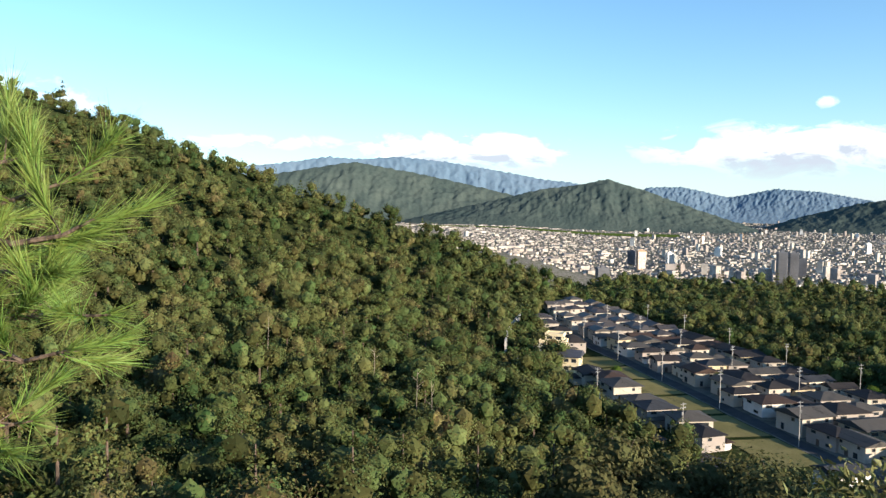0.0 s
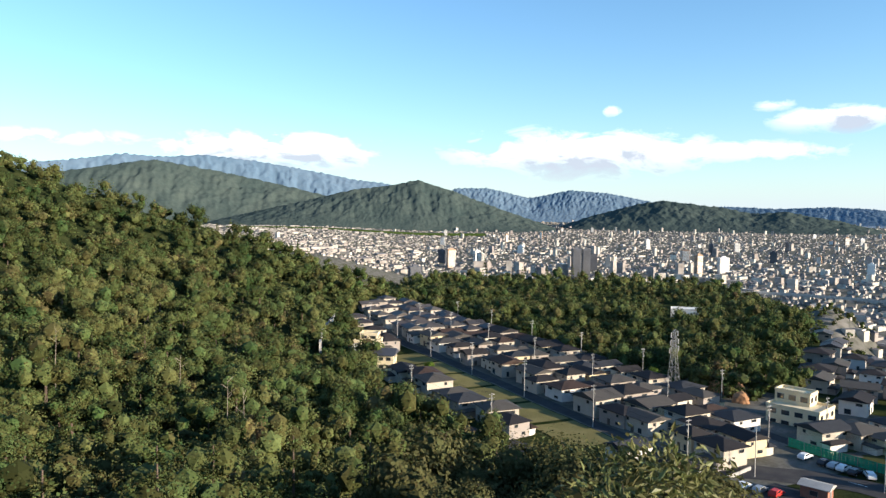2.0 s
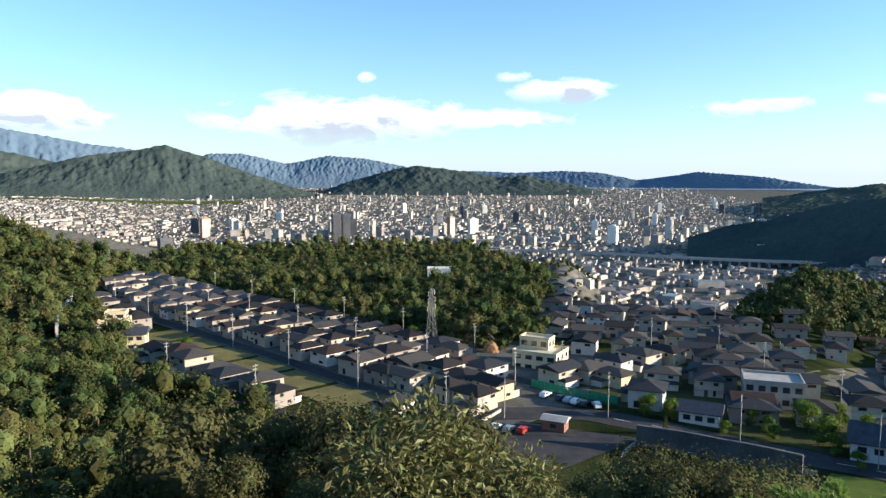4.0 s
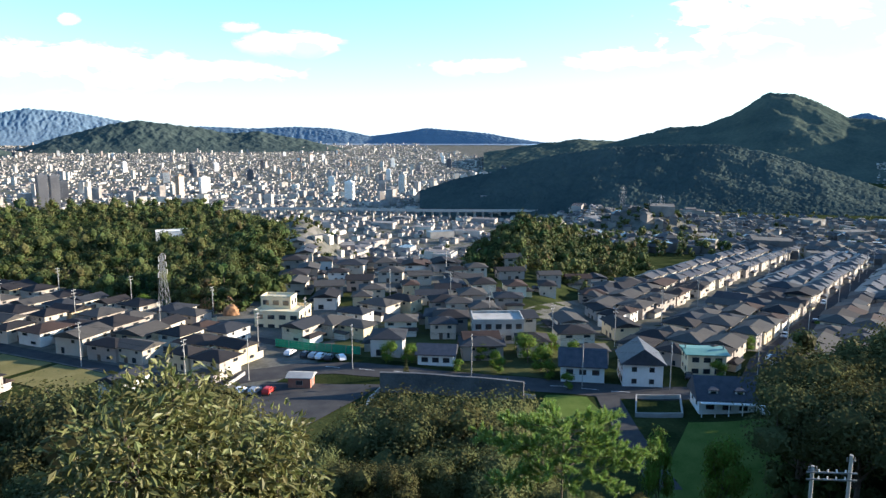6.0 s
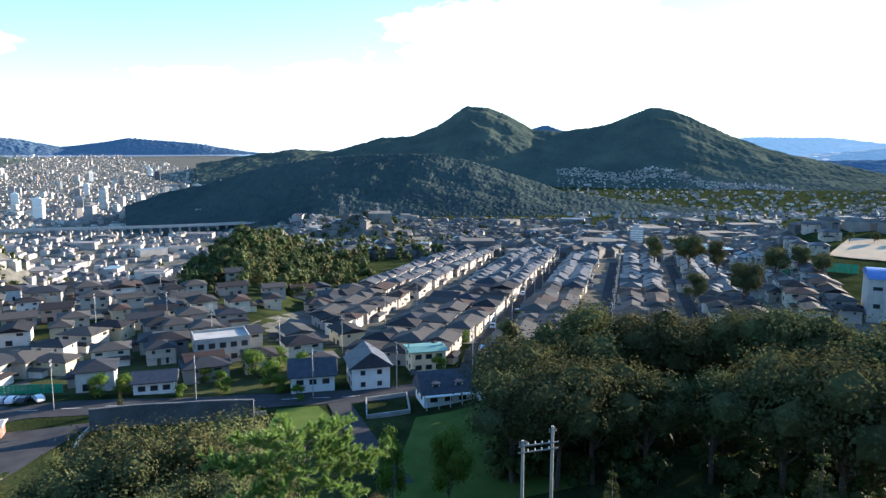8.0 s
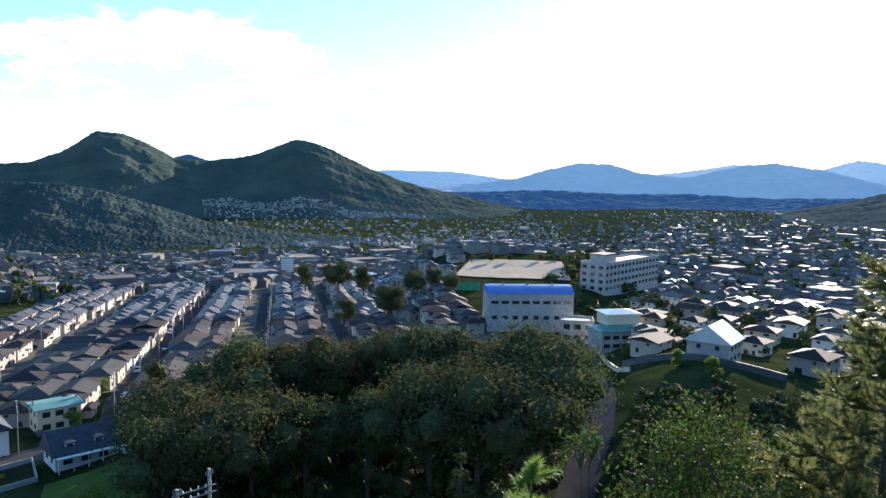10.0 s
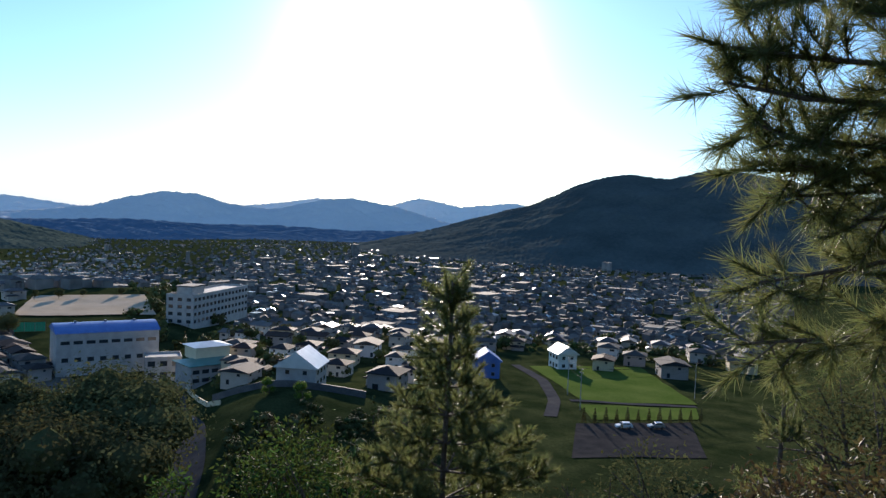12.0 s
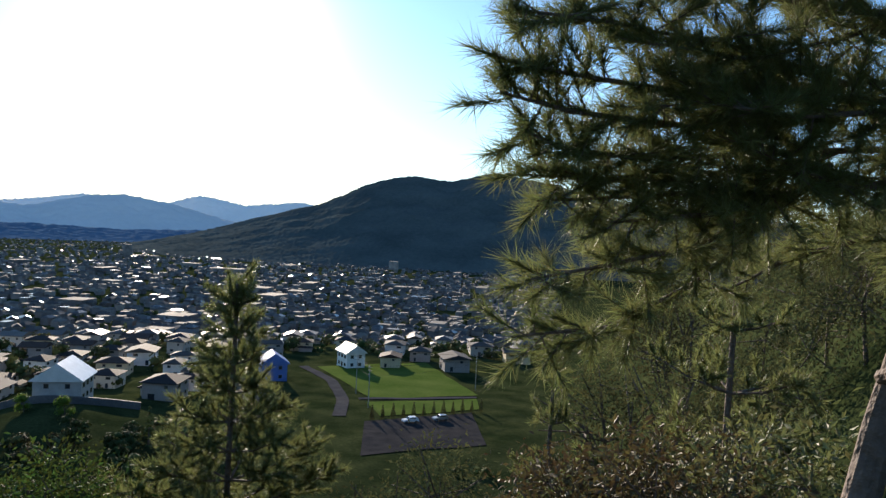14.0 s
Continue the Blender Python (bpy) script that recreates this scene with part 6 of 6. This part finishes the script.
LIMBS_RIGHT = [
    [(-0.42, -3.31, 150.65), (0.05, -3.04, 150.6), (0.46, -2.61, 150.5), (0.75, -2.22, 150.51), (0.83, -2.08, 150.52)],
    [(0.05, -3.04, 150.6), (0.38, -2.59, 150.66), (0.68, -2.31, 150.69), (0.84, -2.14, 150.69)],
    [(-0.45, -3.45, 150.42), (0.07, -3.08, 150.36), (0.49, -2.74, 150.3), (0.75, -2.37, 150.28), (0.84, -2.2, 150.33)],
    [(0.07, -3.08, 150.36), (0.29, -2.88, 150.21), (0.58, -2.63, 150.15), (0.83, -2.35, 150.11)],
    [(-0.35, -3.37, 150.26), (0.17, -2.99, 150.22), (0.4, -2.77, 150.0), (0.63, -2.52, 149.91), (0.85, -2.34, 149.84)],
    [(0.17, -2.99, 150.22), (0.46, -2.86, 149.85), (0.69, -2.69, 149.67), (0.96, -2.49, 149.62)],
    [(-0.47, -3.26, 150.85), (0.06, -2.88, 150.82), (0.39, -2.63, 150.86), (0.67, -2.37, 150.85)],
    [(-0.49, -3.57, 150.05), (-0.1, -3.4, 150.05), (0.15, -3.3, 149.95), (0.34, -3.18, 149.8)],
    [(-0.42, -3.31, 150.65), (-0.13, -2.96, 150.48), (0.11, -2.66, 150.42), (0.29, -2.45, 150.43)],
    [(-0.42, -3.31, 150.65), (-0.05, -2.9, 150.75), (0.25, -2.6, 150.6), (0.48, -2.4, 150.62)],
    [(-0.45, -3.45, 150.42), (-0.05, -2.9, 150.2), (0.3, -2.6, 150.35)],
    [(-0.47, -3.26, 150.85), (0.0, -2.7, 151.0), (0.35, -2.35, 150.8)],
    [(-0.2, -3.2, 150.55), (0.15, -2.75, 150.5), (0.5, -2.4, 150.42)],
    [(0.17, -2.99, 150.22), (0.35, -2.7, 150.1), (0.62, -2.5, 150.05)],
    [(0.06, -3.06, 150.48), (0.475, -2.67, 150.4), (0.75, -2.3, 150.4), (0.87, -2.1, 150.43)],
    [(0.08, -3.05, 150.3), (0.42, -2.82, 150.25), (0.68, -2.55, 150.2), (0.86, -2.35, 150.22)],
]
LIMBS_LEFT = [
    [(-1.5, 1.74, 149.85), (-1.21, 1.72, 149.94), (-0.97, 1.69, 150.01), (-0.86, 1.69, 150.05)],
    [(-1.21, 1.72, 149.94), (-0.99, 1.67, 149.9), (-0.88, 1.68, 149.92), (-0.8, 1.67, 149.96)],
    [(-1.48, 1.72, 149.61), (-1.18, 1.71, 149.71), (-0.95, 1.68, 149.73), (-0.76, 1.66, 149.74)],
    [(-1.18, 1.71, 149.71), (-0.99, 1.7, 149.62), (-0.85, 1.66, 149.66)],
    [(-1.45, 1.67, 149.38), (-1.19, 1.64, 149.45), (-1.03, 1.63, 149.48), (-0.91, 1.6, 149.51)],
    [(-1.5, 1.75, 149.96), (-1.22, 1.71, 150.06), (-1.06, 1.7, 150.08), (-0.97, 1.69, 150.1)],
    [(-1.21, 1.72, 149.94), (-1.06, 1.69, 149.84), (-0.93, 1.7, 149.82)],
]
LIMBS_RIGHT = [[(x + 0.1 * i / (len(limb) - 1), y + 0.055 * i / (len(limb) - 1), z) for i, (x, y, z) in enumerate(limb)] for limb in LIMBS_RIGHT]
# the leaning pine beside the lookout, its limbs reaching over the view
rs9 = np.random.RandomState(301)
leaning = new("leaning_pine")
wood = bmesh.new()
tube(wood, [(0.14, -3.05, 147.6), (-0.03, -3.22, 148.7), (-0.14, -3.34, 149.3), (-0.22, -3.42, 149.65), (-0.33, -3.52, 150.1), (-0.5, -3.5, 150.7), (-0.62, -3.45, 151.6)], 0.075, 0.045, 14)
tube(wood, [(-0.14, -3.36, 149.5), (-0.2, -3.2, 149.56), (-0.3, -3.05, 149.7)], 0.035, 0.015, 8)
v9, f9 = pine_limbs(rs9, wood, LIMBS_RIGHT, 0.015, 0.29, 0.026, 46, 0.105, 0.003, 0.15, 0.55, 0.1)
part("trunk", wood, M_BARK, leaning, "rough grey-brown leaning trunk and limbs")
raw_mesh("foliage", v9, f9, M_NEEDLE, leaning)
tagged(leaning, "leaning pine with long-needled limbs beside the lookout", "pine tree")
side_pine = new("roadside_pine")
wood = bmesh.new()
tube(wood, [(-1.75, 1.95, 147.0), (-1.62, 1.85, 149.0), (-1.55, 1.78, 150.4)], 0.05, 0.03, 10)
v9, f9 = pine_limbs(rs9, wood, LIMBS_LEFT, 0.01, 0.2, 0.06, 40, 0.115, 0.0028, 0.5, 0.33, 0.35)
part("trunk", wood, M_BARK, side_pine)
raw_mesh("foliage", v9, f9, M_NEEDLE_PALE, side_pine)
tagged(side_pine, "sunlit yellow-green pine boughs close to the lookout", "pine tree")


# ---- shrubs and small trees close to the lookout ----
def near_tree(name, label, az, r, top_el, w, n, size, mat, seed, lobes=12, clear=0.15):
    x, y = P(az, r)
    g = height(x, y)
    h = EYE + r * math.tan(radians(top_el)) - g
    t = broad_tree(name, w, max(h, 1.0), n, size, mat, seed, label, lobes=lobes, slim=True, clear=clear)
    t.matrix_basis = pose(x, y, g)
    return t


near_tree("loquat_tree", "small tree with glossy drooping olive-green leaves", 31.8, 12.5, -16.4, 4.0, 8500, 0.19, M_LEAF_OLIVE, 401, 16)
near_tree("loquat_tree", "small tree with glossy drooping olive-green leaves", 40.2, 12.5, -20.6, 2.2, 3200, 0.18, M_LEAF_OLIVE, 402)
near_tree("shrub", "leafy green shrub with glinting leaves", 122.5, 10.5, -14.6, 2.6, 6000, 0.09, M_LEAF, 403, 14)
near_tree("shrub", "leafy green shrub with glinting leaves", 127.5, 9.5, -17.0, 2.0, 4000, 0.09, M_LEAF, 404)
near_tree("shrub", "thin leafy sapling on the slope", 114.8, 11, -15.8, 0.9, 900, 0.09, M_LEAF, 405, 7)
near_tree("shrub", "low green shrub below the lookout", 151.5, 9, -15.0, 2.2, 4500, 0.07, M_LEAF_DARK, 406)
near_tree("shrub", "low green shrub below the lookout", 145, 10, -19.0, 2.0, 3500, 0.07, M_LEAF_DARK, 407)
near_tree("shrub", "browning shrub with small dry leaves", 165, 5.0, -13.8, 1.6, 4200, 0.055, M_LEAF_BROWN, 408)
near_tree("shrub", "browning shrub with small dry leaves", 172, 4.6, -13.0, 1.6, 4500, 0.055, M_LEAF_BROWN, 409)
near_tree("shrub", "green and brown shrub beside the leaning trunk", 178.5, 4.8, -10.5, 1.7, 4500, 0.06, M_LEAF_OLIVE, 410)
near_tree("shrub", "dense dark shrub behind the pine", 166, 11, -7.0, 3.2, 6000, 0.08, M_LEAF_DARK, 411, 14)
near_tree("shrub", "dense dark shrub behind the pine", 175, 12, -2.5, 3.6, 7000, 0.08, M_LEAF_DARK, 412, 14)
near_tree("shrub", "tall dark tree behind the leaning trunk", 182, 11, 3.0, 4.5, 8000, 0.08, M_LEAF_DARK, 413, 15)
near_tree("shrub", "dark leafy tree behind the pine boughs", 170, 20, 1.0, 5.0, 8000, 0.11, M_LEAF_DARK, 414, 15)
near_tree("shrub", "dark leafy tree behind the pine boughs", 179, 24, 4.5, 7.0, 9000, 0.12, M_LEAF_DARK, 415, 15)
near_tree("shrub", "browning shrub top on the slope", -14.6, 9, -20.5, 1.9, 3800, 0.07, M_LEAF_BROWN, 416)
near_tree("shrub", "dark shrub top on the slope", -27, 9, -19.5, 2.2, 3800, 0.07, M_LEAF_DARK, 417)
slope_spots = scatter(61, 112, 185, 16, 150, 4.8, lambda a, r: r < 60 or a > 152 or (r < 178 and 111 < a < 137 and abs(a - 115.2) > 2.6))
joined_wood("slope_wood", "dark green undergrowth and trees on the slope", [(x, y, z - 2.0 - 2.5 * (math.hypot(x, y) < 45)) for x, y, z in slope_spots], 700, M_LEAF_FAR, 62, 0.2, (3.0, 5.0), 0.9, 0.0)
bank_spots = scatter(71, 118.2, 136, 112, 172, 5.5, lambda a, r: True) + [(x, y, z - 3.5) for x, y, z in scatter(72, 138, 162, 62, 112, 5.0, lambda a, r: True)]
joined_wood("bank_wood", "dark green trees on the bank below the houses", bank_spots, 420, M_LEAF_FAR, 73, 0.24, (4.0, 7.0), 0.8, 0.05)
town_trees = [(x, y, z - 1.5) for x, y, z in scatter(63, 111, 160, 230, 800, 12, lambda a, r: r > 300 or a < 130)] + [(x, y, z - 1.5) for x, y, z in scatter(69, 105, 160, 800, 2700, 19, lambda a, r: True)] + [(x, y, z - 1.5) for x, y, z in scatter(64, 42, 62, 480, 1100, 22, lambda a, r: True)] + [(x, y, z - 1.0) for x, y, z in scatter(65, 62, 112, 500, 1300, 16, lambda a, r: True)] + [(x, y, z - 1.0) for x, y, z in scatter(70, 84, 112, 1300, 2330, 11, lambda a, r: True)]
joined_wood("town_trees", "dark green trees between the town's houses", town_trees, 170, M_LEAF_FAR, 66, 0.45, (5, 9), 0.8, 0.05)
joined_wood("hill_back_wood", "green wood behind the lookout", scatter(67, 188, 322, 14, 70, 8, lambda a, r: True), 200, M_LEAF_FAR, 68, 0.4)


# bleached dead trees standing out of the wood
M_SNAG = material("bleached wood", (0.18, 0.15, 0.12), (0.28, 0.24, 0.20), rough=0.9, scale=2.0, bump=0.5)
rd = random.Random(91)
for az, r, el in ((-13.6, 190, -5.2), (-2.0, 150, -11.0), (-0.6, 140, -12.4), (-5.4, 175, -8.2)):
    x, y = P(az, r)
    g = height(x, y)
    h = EYE + r * math.tan(radians(el)) - g
    h = max(9.0, min(h, 15.0))
    t = new("dead_tree")
    t.matrix_basis = pose(x, y, g, 0, 0, rd.uniform(0, 360))
    bm = bmesh.new()
    tube(bm, [(0, 0, -1), (0.2, 0.1, h * 0.5), (0.5, 0.2, h)], 0.12, 0.03, 7)
    part("trunk", bm, M_SNAG, t)
    for i in range(5):
        z = h * rd.uniform(0.55, 0.95)
        a = rd.uniform(0, 6.28)
        ln = rd.uniform(0.8, 2.0)
        bm = bmesh.new()
        tube(bm, [(0.3, 0.12, z), (0.3 + math.cos(a) * ln, 0.12 + math.sin(a) * ln, z + ln * 0.7)], 0.05, 0.02, 5)
        part("branch", bm, M_SNAG, t)
    tagged(t, "bleached bare dead tree standing in the wood", "dead tree", "dead trees on the hillside")
